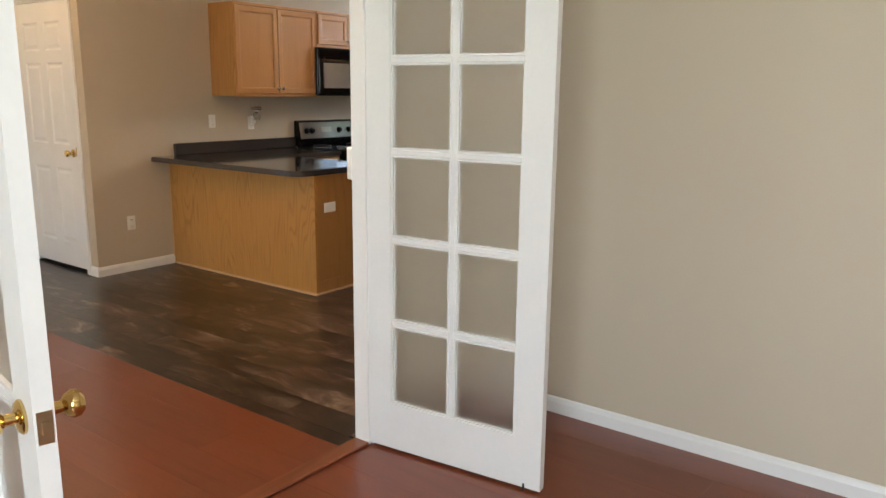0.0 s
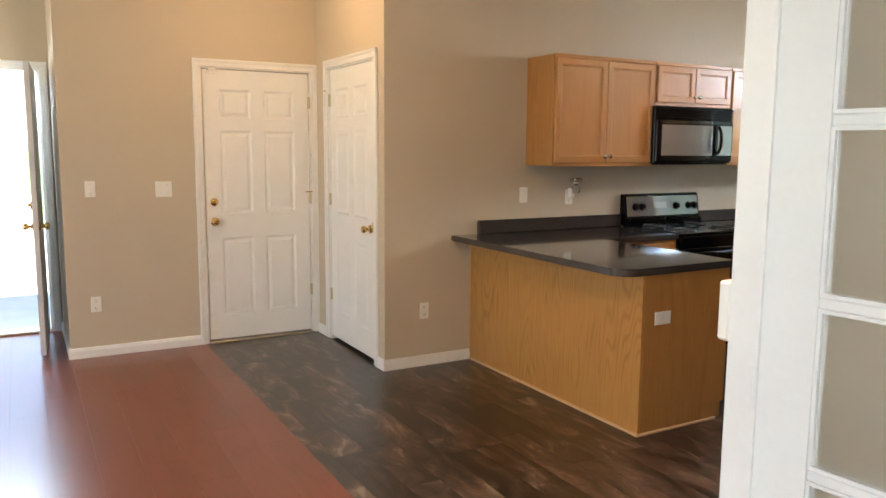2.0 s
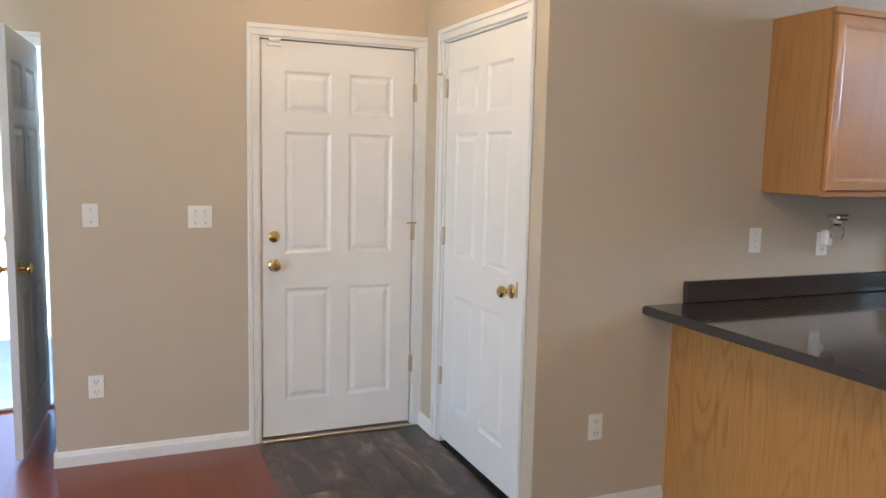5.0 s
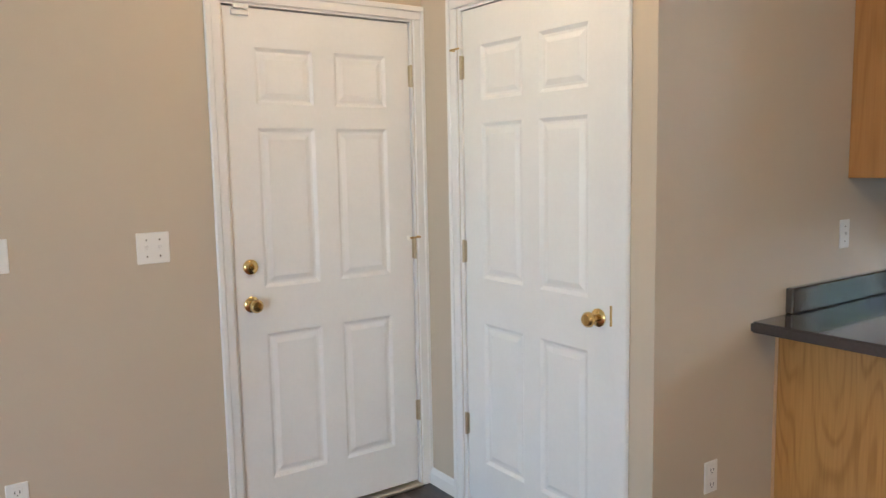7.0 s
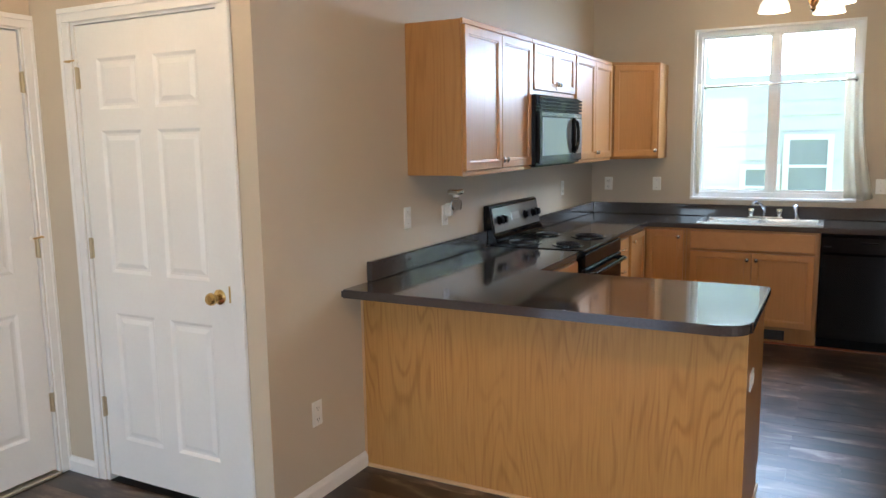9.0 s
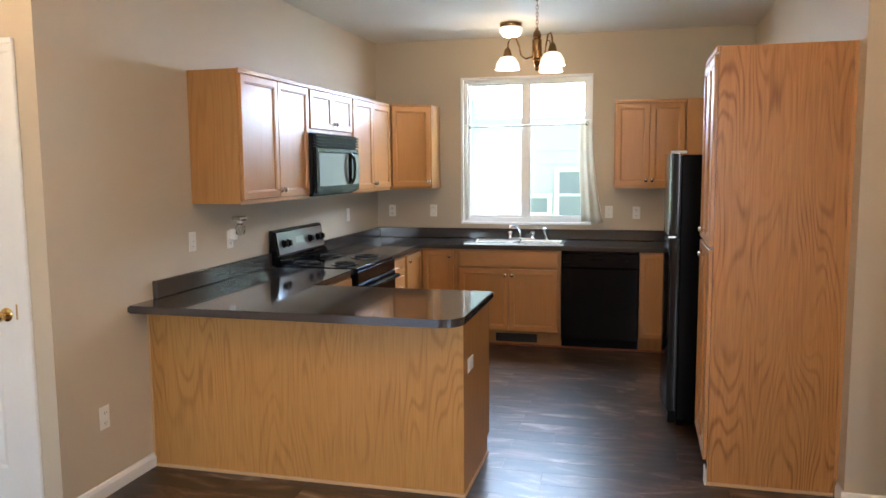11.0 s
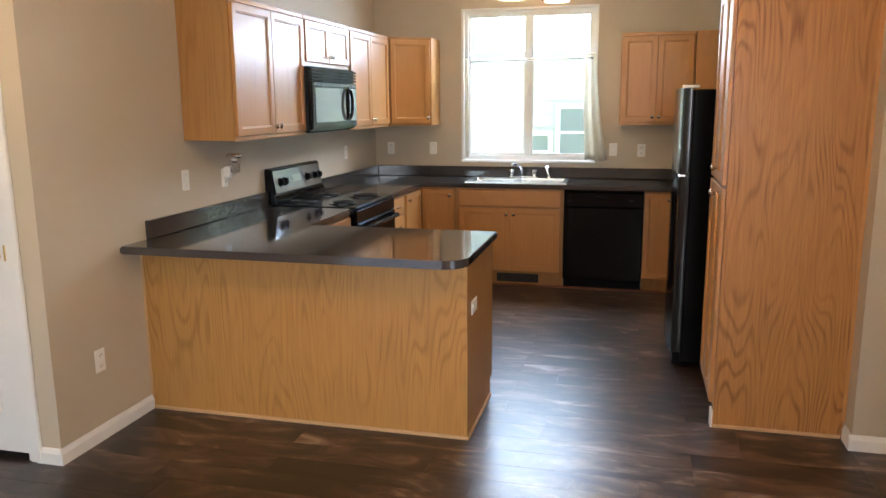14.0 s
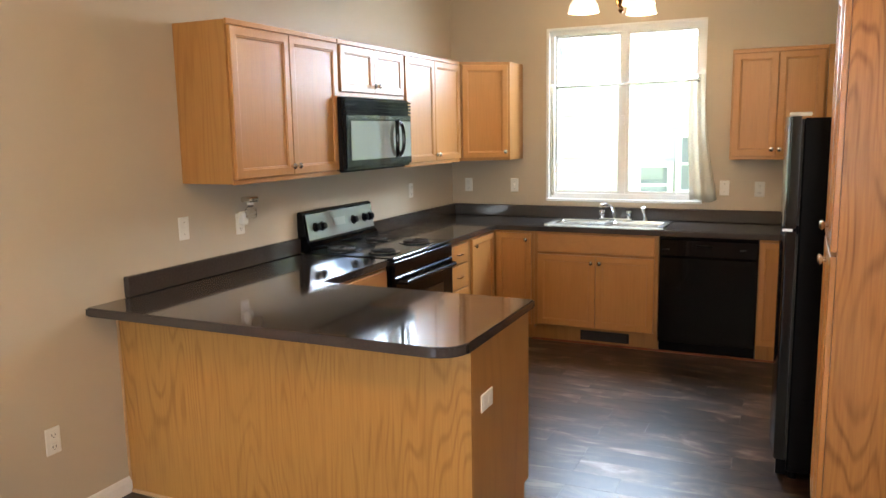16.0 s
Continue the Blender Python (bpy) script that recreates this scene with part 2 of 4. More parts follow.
CHROME = material("chrome", (0.78, 0.78, 0.78), 0.08, metal=1.0, spread=0.03, bump=0.0)
NICKEL = material("nickel_knob", (0.70, 0.66, 0.58), 0.22, metal=1.0, spread=0.05, bump=0.0)
BRASS = material("polished_brass", (0.66, 0.47, 0.19), 0.14, metal=1.0, spread=0.08, scale=20, bump=0.0)
BRONZE = material("lamp_brass", (0.42, 0.24, 0.10), 0.25, metal=1.0, spread=0.15, scale=20, bump=0.0)
COIL = material("burner_coil", (0.02, 0.018, 0.018), 0.4, metal=0.5, spread=0.2, bump=0.0)
SHADE = glowing("lit_glass_shade", (1.0, 0.80, 0.52), 0.16)
FABRIC = material("curtain_fabric", (0.70, 0.66, 0.58), 0.9, spread=0.08, scale=12, fine=500, bump=0.3)
fn = FABRIC.node_tree
thin = fn.nodes.new("ShaderNodeBsdfTranslucent")
thin.inputs["Color"].default_value = (0.88, 0.84, 0.74, 1)
both = fn.nodes.new("ShaderNodeMixShader")
both.inputs[0].default_value = 0.6
fn.links.new(fn.nodes["Principled BSDF"].outputs[0], both.inputs[1])
fn.links.new(thin.outputs[0], both.inputs[2])
fn.links.new(both.outputs[0], fn.nodes["Material Output"].inputs[0])
REDFLOOR = wood("red_laminate", (0.20, 0.045, 0.017), (0.15, 0.030, 0.012), 0, lines=6, width=4.5, length=0.6, grain=0.35, rough=0.30, coat=0.35, by_piece=0.07)
SLATE = slate_plank("slate_vinyl_plank")
JOINT = material("floor_underlay", (0.018, 0.012, 0.010), 0.7, spread=0.2, bump=0.05)
STRIP = wood("threshold_wood", (0.26, 0.075, 0.030), (0.15, 0.04, 0.018), 1, rough=0.3, coat=0.3)
ALUM = material("threshold_metal", (0.62, 0.56, 0.46), 0.35, metal=0.9, spread=0.1, bump=0.05)
CONCRETE = material("porch_concrete", (0.50, 0.48, 0.45), 0.85, spread=0.12, scale=3, fine=90, bump=0.3)
GRASS = material("lawn", (0.10, 0.16, 0.045), 0.9, spread=0.4, scale=1.5, fine=40, bump=0.6)
SIDING = material("pale_lap_siding", (0.64, 0.60, 0.55), 0.6, spread=0.04, bump=0.05)
ROOFING = material("grey_shingle", (0.09, 0.09, 0.09), 0.9, spread=0.3, scale=8, bump=0.3)
LEAF = material("leaf_green", (0.055, 0.12, 0.03), 0.55, spread=0.4, scale=9, bump=0.0)
# flat grey painted on the neighbour's panes in place of reflected sky
SKYPANE = material("pane_sky_reflection", (0.26, 0.27, 0.28), 0.4, spread=0.1, bump=0.05)
BARK = material("bark", (0.13, 0.09, 0.06), 0.9, spread=0.3, scale=14, bump=0.5)
POT = material("dark_plastic_pot", (0.03, 0.03, 0.032), 0.5, spread=0.15, bump=0.05)
GLASS = glass("clear_glass")
FROST = glass("obscured_glass", (0.94, 0.93, 0.90), 0.42)
SMOKE = glass("frosted_lamp_glass", (0.92, 0.92, 0.9), 0.25)

# ---------------------------------------------------------------- helpers for meshes
ORIGIN = {}


def thing(name, m, label="", category="", group="", kind=""):
    """An empty at a thing's base, to which its parts belong. m: a place, or a pose."""
    ob = new(name)
    ob.empty_display_size = 0.1
    ob.matrix_basis = m if isinstance(m, Matrix) else Matrix.Translation(m)
    ORIGIN[ob] = ob.matrix_basis.copy()
    return tagged(ob, label, category, group, kind)


def part(name, bm, mat, parent=None, label="", local=False, smooth=False):
    """Links a bmesh as one mesh object under a thing or a part. local: the bmesh is in the parent's own frame."""
    if parent is not None and not local:
        bmesh.ops.transform(bm, matrix=ORIGIN[parent].inverted(), verts=bm.verts)
    bmesh.ops.recalc_face_normals(bm, faces=bm.faces)
    me = bpy.data.meshes.new(name)
    bm.to_mesh(me)
    bm.free()
    me.materials.append(mat)
    if smooth:
        me.polygons.foreach_set("use_smooth", [True] * len(me.polygons))
        me.set_sharp_from_angle(angle=radians(40))
    ob = new(name, me)
    if parent is not None:
        ob.parent = parent
        ORIGIN[ob] = ORIGIN[parent]
    else:
        ORIGIN[ob] = Matrix.Identity(4)
    return tagged(ob, label)


def box(bm, x0, x1, y0, y1, z0, z1, bevel=0.0, m=None, seg=1):
    """A block between two corners, with bevelled edges, at the pose m."""
    got = bmesh.ops.create_cube(bm, size=1.0)["verts"]
    for v in got:
        v.co = Vector((x0 + (v.co.x + 0.5) * (x1 - x0), y0 + (v.co.y + 0.5) * (y1 - y0), z0 + (v.co.z + 0.5) * (z1 - z0)))
    if bevel:
        edges = list({e for v in got for e in v.link_edges})
        out = bmesh.ops.bevel(bm, geom=edges, offset=bevel, segments=seg, affect='EDGES', profile=0.5)
        got = list({v for f in out["faces"] for v in f.verts} | {v for v in got if v.is_valid})
    if m is not None:
        bmesh.ops.transform(bm, matrix=m, verts=got)
    return bm


def boxes(*rows, bevel=0.0, m=None):
    bm = bmesh.new()
    for r in rows:
        box(bm, *r, bevel=bevel, m=m)
    return bm


def lathe(bm, profile, at=(0, 0, 0), axis=(0, 0, 1), seg=20):
    """Turns a profile of (radius, height) round an axis through a point."""
    q = Vector((0, 0, 1)).rotation_difference(Vector(axis)).to_matrix()
    rings = []
    for r, h in profile:
        ring = []
        for i in range(seg):
            a = 2 * math.pi * i / seg
            ring.append(bm.verts.new(Vector(at) + q @ Vector((max(r, 1e-4) * math.cos(a), max(r, 1e-4) * math.sin(a), h))))
        rings.append(ring)
    for a, b in zip(rings, rings[1:]):
        for i in range(seg):
            bm.faces.new((a[i], a[(i + 1) % seg], b[(i + 1) % seg], b[i]))
    bm.faces.new(rings[0][::-1])
    bm.faces.new(rings[-1])
    return bm


def tube(bm, points, r, seg=10):
    """A round bar along a line of points."""
    pts = [Vector(p) for p in points]
    rings = []
    up = Vector((0.13, 0.07, 1.0)).normalized()
    for i, p in enumerate(pts):
        d = (pts[min(i + 1, len(pts) - 1)] - pts[max(i - 1, 0)]).normalized()
        u = d.cross(up if abs(d.dot(up)) < 0.95 else Vector((1, 0, 0))).normalized()
        w = d.cross(u)
        rings.append([bm.verts.new(p + r * (math.cos(2 * math.pi * k / seg) * u + math.sin(2 * math.pi * k / seg) * w)) for k in range(seg)])
    for a, b in zip(rings, rings[1:]):
        for i in range(seg):
            bm.faces.new((a[i], a[(i + 1) % seg], b[(i + 1) % seg], b[i]))
    bm.faces.new(rings[0][::-1])
    bm.faces.new(rings[-1])
    return bm


def prism(bm, outline, z0, z1):
    """An upright block over an outline in the plan."""
    lo = [bm.verts.new((x, y, z0)) for x, y in outline]
    hi = [bm.verts.new((x, y, z1)) for x, y in outline]
    k = len(outline)
    for i in range(k):
        bm.faces.new((lo[i], lo[(i + 1) % k], hi[(i + 1) % k], hi[i]))
    bm.faces.new(lo[::-1])
    bm.faces.new(hi)
    return bm


def facing(x, y, z, ux, uy):
    """The frame of an upright face: its x runs along (ux, uy), its y out of the face to the right of that, its z up."""
    u = Vector((ux, uy, 0)).normalized()
    n = Vector((u.y, -u.x, 0))
    return Matrix(((u.x, n.x, 0, x), (u.y, n.y, 0, y), (0, 0, 1, z), (0, 0, 0, 1)))


def structure(name, bm, mat, label, category):
    return tagged(part(name, bm, mat), label, category, kind="structure")


# ---------------------------------------------------------------- the large structure
H = 2.805
structure("wall_kitchen_west", boxes((-5.82, -5.70, 2.94, 7.345, 0, H)), PAINT, "beige painted kitchen wall behind the cabinets", "wall")
structure("wall_pantry", boxes((-7.0, -6.732, 2.94, 3.06, 0, H), (-5.859, -5.82, 2.94, 3.06, 0, H), (-6.732, -5.859, 2.94, 3.06, 2.115, H)), PAINT, "beige painted wall around the pantry door", "wall")
structure("wall_garage", boxes((-7.12, -7.0, 1.075, 2.038, 0, H), (-7.12, -7.0, 2.89, 3.06, 0, H), (-7.12, -7.0, 2.038, 2.89, 2.108, H)), PAINT, "beige painted hall wall with a white door", "wall")
structure("wall_entry", boxes((-8.0, -7.12, 1.075, 1.195, 0, H)), PAINT, "beige painted side wall of the entry", "wall")
structure("wall_front", boxes((-8.12, -8.0, 1.0, 1.195, 0, H), (-8.12, -8.0, -4.0, 0.03, 0, H), (-8.12, -8.0, 0.03, 1.0, 2.11, H)), PAINT, "beige painted front wall with the open entrance", "wall")
structure("wall_north", boxes((-5.82, -4.83, 7.345, 7.465, 0, H), (-3.61, -2.095, 7.345, 7.465, 0, H), (-4.83, -3.61, 7.345, 7.465, 0, 1.065), (-4.83, -3.61, 7.345, 7.465, 2.43, H)), PAINT, "beige painted kitchen wall with the window", "wall")
structure("wall_kitchen_east", boxes((-2.215, -2.095, 3.92, 7.345, 0, H)), PAINT, "beige painted wall behind the refrigerator", "wall")
structure("wall_passage_north", boxes((-2.095, 0.6, 3.92, 4.04, 0, H)), PAINT, "beige painted wall of the side passage", "wall")
structure("wall_passage_end", boxes((0.6, 0.72, 3.03, 4.04, 0, H)), PAINT, "beige painted end wall of the passage", "wall")
# opening at y -3.75 to -2.25 is unseen, added for the east fill lamp
structure("wall_study_west", boxes((-2.165, -2.09, -4.0, -3.75, 0, H), (-2.165, -2.09, -2.25, 0.55, 0, H), (-2.165, -2.09, -3.75, -2.25, 0, 0.6), (-2.165, -2.09, -3.75, -2.25, 2.4, H), (-2.165, -2.09, 2.12, 3.03, 0, H), (-2.165, -2.09, 0.55, 2.12, 2.10, H)), PAINT, "beige painted wall with the double door opening", "wall")
structure("wall_study_north", boxes((-2.09, 2.0, 2.89, 3.03, 0, H)), PAINT, "plain beige painted study wall", "wall")
structure("wall_study_east", boxes((2.0, 2.12, -1.9, 3.03, 0, H)), PAINT, "plain beige painted study wall", "wall")
structure("wall_study_south", boxes((-2.09, -0.4, -2.02, -1.9, 0, H), (1.4, 2.12, -2.02, -1.9, 0, H), (-0.4, 1.4, -2.02, -1.9, 0, 0.75), (-0.4, 1.4, -2.02, -1.9, 2.2, H)), PAINT, "beige painted study wall with a window opening", "wall")
# the opening is made up to hold the south fill lamp
structure("wall_south", boxes((-8.12, -7.55, -4.12, -4.0, 0, H), (-5.65, -2.09, -4.12, -4.0, 0, H), (-7.55, -5.65, -4.12, -4.0, 0, 0.5), (-7.55, -5.65, -4.12, -4.0, 2.4, H)), PAINT, "beige painted living room wall with an added, unseen window opening", "wall")
# unseen dark slabs that block outdoor light behind the two closed doors
structure("pantry_back", boxes((-6.74, -5.859, 3.06, 3.10, -0.1, 2.2), (-6.712, -5.878, 2.945, 3.0595, -0.1, -0.001)), DARKSLOT, "dark slab added to stop light leaking round the pantry door", "closet")
structure("garage_back", boxes((-7.16, -7.12, 2.038, 2.89, -0.1, 2.2)), DARKSLOT, "dark slab added to stop light leaking round the closed door", "closet")
structure("ceiling", boxes((-8.12, 2.12, -4.12, 7.465, H, H + 0.12)), CEIL, "off-white painted ceiling", "ceiling")


def baseboard(name, x0, y0, x1, y1, nx, ny):
    """A moulded skirting along a wall from one place to another; (nx, ny) points into the room."""
    d = Vector((x1 - x0, y1 - y0, 0))
    u, n = d.normalized(), Vector((nx, ny, 0))
    bm = bmesh.new()
    prof = ((0, 0), (0.014, 0), (0.014, 0.052), (0.010, 0.062), (0.008, 0.070), (0.003, 0.076), (0, 0.076))
    a = [bm.verts.new(Vector((x0, y0, 0)) + n * p + Vector((0, 0, z))) for p, z in prof]
    b = [bm.verts.new(Vector((x1, y1, 0)) + n * p + Vector((0, 0, z))) for p, z in prof]
    k = len(prof)
    for i in range(k):
        bm.faces.new((a[i], a[(i + 1) % k], b[(i + 1) % k], b[i]))
    bm.faces.new(a)
    bm.faces.new(b[::-1])
    return tagged(part(name, bm, WHITE), "white moulded baseboard along the wall", "baseboard", kind="structure")


baseboard("baseboard", -5.70, 2.926, -5.70, 3.613, 1, 0)
baseboard("baseboard", -5.798, 2.94, -5.70, 2.94, 0, -1)
baseboard("baseboard", -7.0, 2.94, -6.793, 2.94, 0, -1)
baseboard("baseboard", -7.0, 1.061, -7.0, 1.98, 1, 0)
baseboard("baseboard", -8.0, 1.075, -7.0, 1.075, 0, -1)
baseboard("baseboard", -2.229, 3.92, 0.6, 3.92, 0, -1)
baseboard("baseboard", -2.215, 3.92, -2.215, 4.03, -1, 0)
baseboard("baseboard", -2.09, 2.89, 2.0, 2.89, 0, -1)
baseboard("baseboard", -2.165, 2.19, -2.165, 3.03, -1, 0)
baseboard("baseboard", -2.179, 3.03, 0.6, 3.03, 0, 1)
baseboard("baseboard", -8.0, -4.0, -8.0, -0.04, 1, 0)
baseboard("baseboard", -2.165, -4.0, -2.165, 0.48, -1, 0)

# ---------------------------------------------------------------- doors and openings


def casing(name, m, w, h, label, wide=0.062):
    """A moulded door casing round an opening of w by h, on the face of the frame m."""
    t = thing(name, m, label, "door casing", kind="structure")
    for nm, r in (("side_casing", (-wide, 0, 0, h)), ("side_casing", (w, w + wide, 0, h)), ("head_casing", (-wide, w + wide, h, h + wide))):
        bm = bmesh.new()
        x0, x1, z0, z1 = r
        box(bm, x0, x1, 0, 0.012, z0, z1, bevel=0.003)
        if nm == "head_casing":
            box(bm, x0, x1, 0.012, 0.019, z1 - 0.024, z1, bevel=0.003)
        elif x0 < 0:
            box(bm, x0, x0 + 0.024, 0.012, 0.019, z0, z1 + wide - 0.0245, bevel=0.003)
        else:
            box(bm, x1 - 0.024, x1, 0.012, 0.019, z0, z1 + wide - 0.0245, bevel=0.003)
        part(nm, bm, WHITE, t, local=True)
    return t


def lever(t, name, x, z, out, mat=BRASS, r=0.027, label="polished brass knob"):
    """A round door knob on its rose; out: the way out of the leaf along y, and the face there."""
    face, s = out
    bm = lathe(bmesh.new(), ((0.032, 0), (0.032, 0.005), (0.026, 0.010), (0.012, 0.013), (0.011, 0.030), (r * 0.72, 0.036), (r, 0.048), (r * 0.96, 0.058), (r * 0.7, 0.066), (0.004, 0.068)),
               (x, face, z), (0, s, 0))
    return part(name, bm, mat, t, label, local=True, smooth=True)


def six_panel_door(name, m, w, h, knob_x, bolt, hinge_x, label, category="door", mat=WHITE, both=False, group=""):
    """A door leaf in the frame m (x across, y out of the face, z up) with six raised panels."""
    t = thing(name, m, label, category, group, "structure")
    th = 0.035
    sw, mw = 0.118, 0.095
    cols = ((sw, w / 2 - mw / 2), (w / 2 + mw / 2, w - sw))
    rows = ((0.20, 0.80), (0.985, 1.61), (1.70, 1.915))
    s = h / 2.06
    rows = [(a * s, b * s) for a, b in rows]
    xs = [0, cols[0][0], cols[0][1], cols[1][0], cols[1][1], w]
    zs = [0.012] + [v for r in rows for v in r] + [h]
    bm = bmesh.new()
    at = {(i, k, f): bm.verts.new((x, y, z)) for i, x in enumerate(xs) for k, z in enumerate(zs) for f, y in ((0, 0.0), (1, -th))}
    solid = lambda i, k: 0 <= i < 5 and 0 <= k < 7 and not (i in (1, 3) and k in (1, 3, 5))
    for i in range(5):
        for k in range(7):
            if solid(i, k):
                for f in (0, 1):
                    bm.faces.new((at[i, k, f], at[i + 1, k, f], at[i + 1, k + 1, f], at[i, k + 1, f]))
                for di, dk, p, q in ((-1, 0, (0, 0), (0, 1)), (1, 0, (1, 0), (1, 1)), (0, -1, (0, 0), (1, 0)), (0, 1, (0, 1), (1, 1))):
                    if not solid(i + di, k + dk):
                        bm.faces.new((at[i + p[0], k + p[1], 0], at[i + q[0], k + q[1], 0], at[i + q[0], k + q[1], 1], at[i + p[0], k + p[1], 1]))
    part("leaf", bm, mat, t, local=True)
    for c in cols:
        for a, b in rows:
            bm = bmesh.new()
            for f, d in ((0.0, -1), (-th, 1)):
                # a sloping rim from the face down to the field, and a raised field
                ring = lambda i, y: [bm.verts.new((x, y, z)) for x, z in ((c[0] + i, a + i), (c[1] - i, a + i), (c[1] - i, b - i), (c[0] + i, b - i))]
                loops = [ring(0.0, f), ring(0.014, f + d * 0.009), ring(0.024, f + d * 0.009), ring(0.044, f + d * 0.002)]
                for p, q in zip(loops, loops[1:]):
                    for i in range(4):
                        bm.faces.new((p[i], p[(i + 1) % 4], q[(i + 1) % 4], q[i]))
                bm.faces.new(loops[-1])
            part("panel", bm, mat, t, local=True)
    if knob_x is not None:
        lever(t, "knob", knob_x, 0.935, (0, 1))
        if both:
            lever(t, "knob", knob_x, 0.935, (-th, -1))
    if bolt:
        part("deadbolt", lathe(bmesh.new(), ((0.030, 0), (0.030, 0.008), (0.024, 0.014), (0.012, 0.016), (0.010, 0.028), (0.003, 0.029)), (knob_x, 0, 1.085), (0, 1, 0)), BRASS, t, "polished brass deadbolt", local=True, smooth=True)
    for z in (0.345, 1.088, 1.838):
        bm = boxes((hinge_x - 0.012, hinge_x + 0.012, 0.0, 0.004, z * s - 0.045, z * s + 0.045))
        tube(bm, ((hinge_x, 0.008, z * s - 0.048), (hinge_x, 0.008, z * s + 0.048)), 0.007)
        part("hinge", bm, HINGE, t, "dull brass butt hinge", local=True)
    return t


# the garage door: leaf seen on its flat side, hinged by the corner
six_panel_door("door_garage", facing(-7.012, 2.0535, 0.012, 0, 1), 0.821, 2.081, 0.062, True, 0.829, "white six-panel door with brass knob and deadbolt, closed")
casing("trim_garage_door", facing(-7.0, 2.038, 0, 0, 1), 0.852, 2.108, "white moulded casing round the closed door", 0.058)
structure("jamb_garage_door", boxes((-7.12, -7.0, 2.038, 2.048, 0.0, 2.108), (-7.12, -7.0, 2.88, 2.89, 0.0, 2.108), (-7.12, -7.0, 2.048, 2.88, 2.099, 2.108)), WHITE, "white door jamb", "door jamb")
# near-black strips put the gap's shade between leaf and jamb into colour
structure("weatherstrip_garage_door", boxes((-7.062, -7.0485, 2.0485, 2.066, 0.015, 2.0985), (-7.062, -7.0485, 2.864, 2.8795, 0.015, 2.0985), (-7.062, -7.0485, 2.066, 2.864, 2.082, 2.0985)), DARKSLOT, "dark strip standing in for the shade in the gap round the door leaf", "weatherstrip")
structure("sill_garage_door", boxes((-7.06, -6.975, 2.048, 2.88, 0.0, 0.014), bevel=0.004), ALUM, "metal door sill worn at the edge", "door sill")
six_panel_door("door_pantry", facing(-6.708, 2.948, 0.018, 1, 0), 0.827, 2.082, 0.762, False, -0.004, "white six-panel pantry door with brass knob, closed")
casing("trim_pantry_door", facing(-6.732, 2.94, 0, 1, 0), 0.873, 2.115, "white moulded casing round the pantry door", 0.06)
structure("jamb_pantry_door", boxes((-6.732, -6.712, 2.94, 3.06, 0, 2.115), (-5.878, -5.859, 2.94, 3.06, 0, 2.115), (-6.712, -5.878, 2.94, 3.06, 2.103, 2.115)), WHITE, "white door jamb", "door jamb")
hook = thing("door_stop", (-6.72, 2.94, 1.86), "brass hinge-pin door stop at the pantry door", "door stop")
part("arm", tube(bmesh.new(), ((-6.735, 2.925, 1.945), (-6.73, 2.90, 1.945), (-6.66, 2.895, 1.945)), 0.004), BRASS, hook)
part("pad", lathe(bmesh.new(), ((0.009, 0), (0.009, 0.012)), (-6.66, 2.895, 1.945), (0, 1, 0), 10), PLASTIC, hook)
hook = thing("door_stop", (-6.99, 2.885, 1.1), "brass hinge-pin door stop at the white door", "door stop")
part("arm", tube(bmesh.new(), ((-6.985, 2.885, 1.165), (-6.955, 2.88, 1.165), (-6.945, 2.82, 1.165)), 0.004), BRASS, hook)
part("pad", lathe(bmesh.new(), ((0.009, 0), (0.009, 0.012)), (-6.945, 2.82, 1.165), (-1, 0, 0), 10), PLASTIC, hook)

tag = thing("door_contact", (-6.985, 2.13, 2.05), "small white alarm contact on the door head", "sensor")
part("magnet", boxes((-7.011, -6.999, 2.085, 2.155, 2.062, 2.080), bevel=0.002), PLASTIC, tag)
part("reed_switch", boxes((-6.999, -6.985, 2.09, 2.15, 2.084, 2.0985), bevel=0.002), PLASTIC, tag)
strike = thing("strike_plate", (-5.88, 2.945, 0.97), "brass strike plate on the pantry jamb", "strike plate")
part("plate", boxes((-5.881, -5.8775, 2.932, 2.939, 0.935, 1.005)), BRASS, strike)
# the front door, open at a right angle to its wall
six_panel_door("door_front", facing(-7.965, 0.940, 0.014, 1, -0.06), 0.87, 2.07, 0.80, True, -0.004, "grey front door standing open into the entry", mat=DOORGREY, both=True)
structure("jamb_front_door", boxes((-8.12, -7.99, 0.03, 0.045, 0, 2.11), (-8.12, -8.0, 0.985, 1.0, 0, 2.11), (-8.12, -7.99, 0.045, 0.985, 2.095, 2.11)), WHITE, "white front door jamb", "door jamb")
casing("trim_front_door", facing(-8.0, 0.03, 0, 0, 1), 0.97, 2.11, "white casing round the front entrance")
structure("sill_front_door", boxes((-8.16, -7.97, 0.045, 0.985, 0.0, 0.022), bevel=0.006), ALUM, "metal threshold of the front door", "door sill")


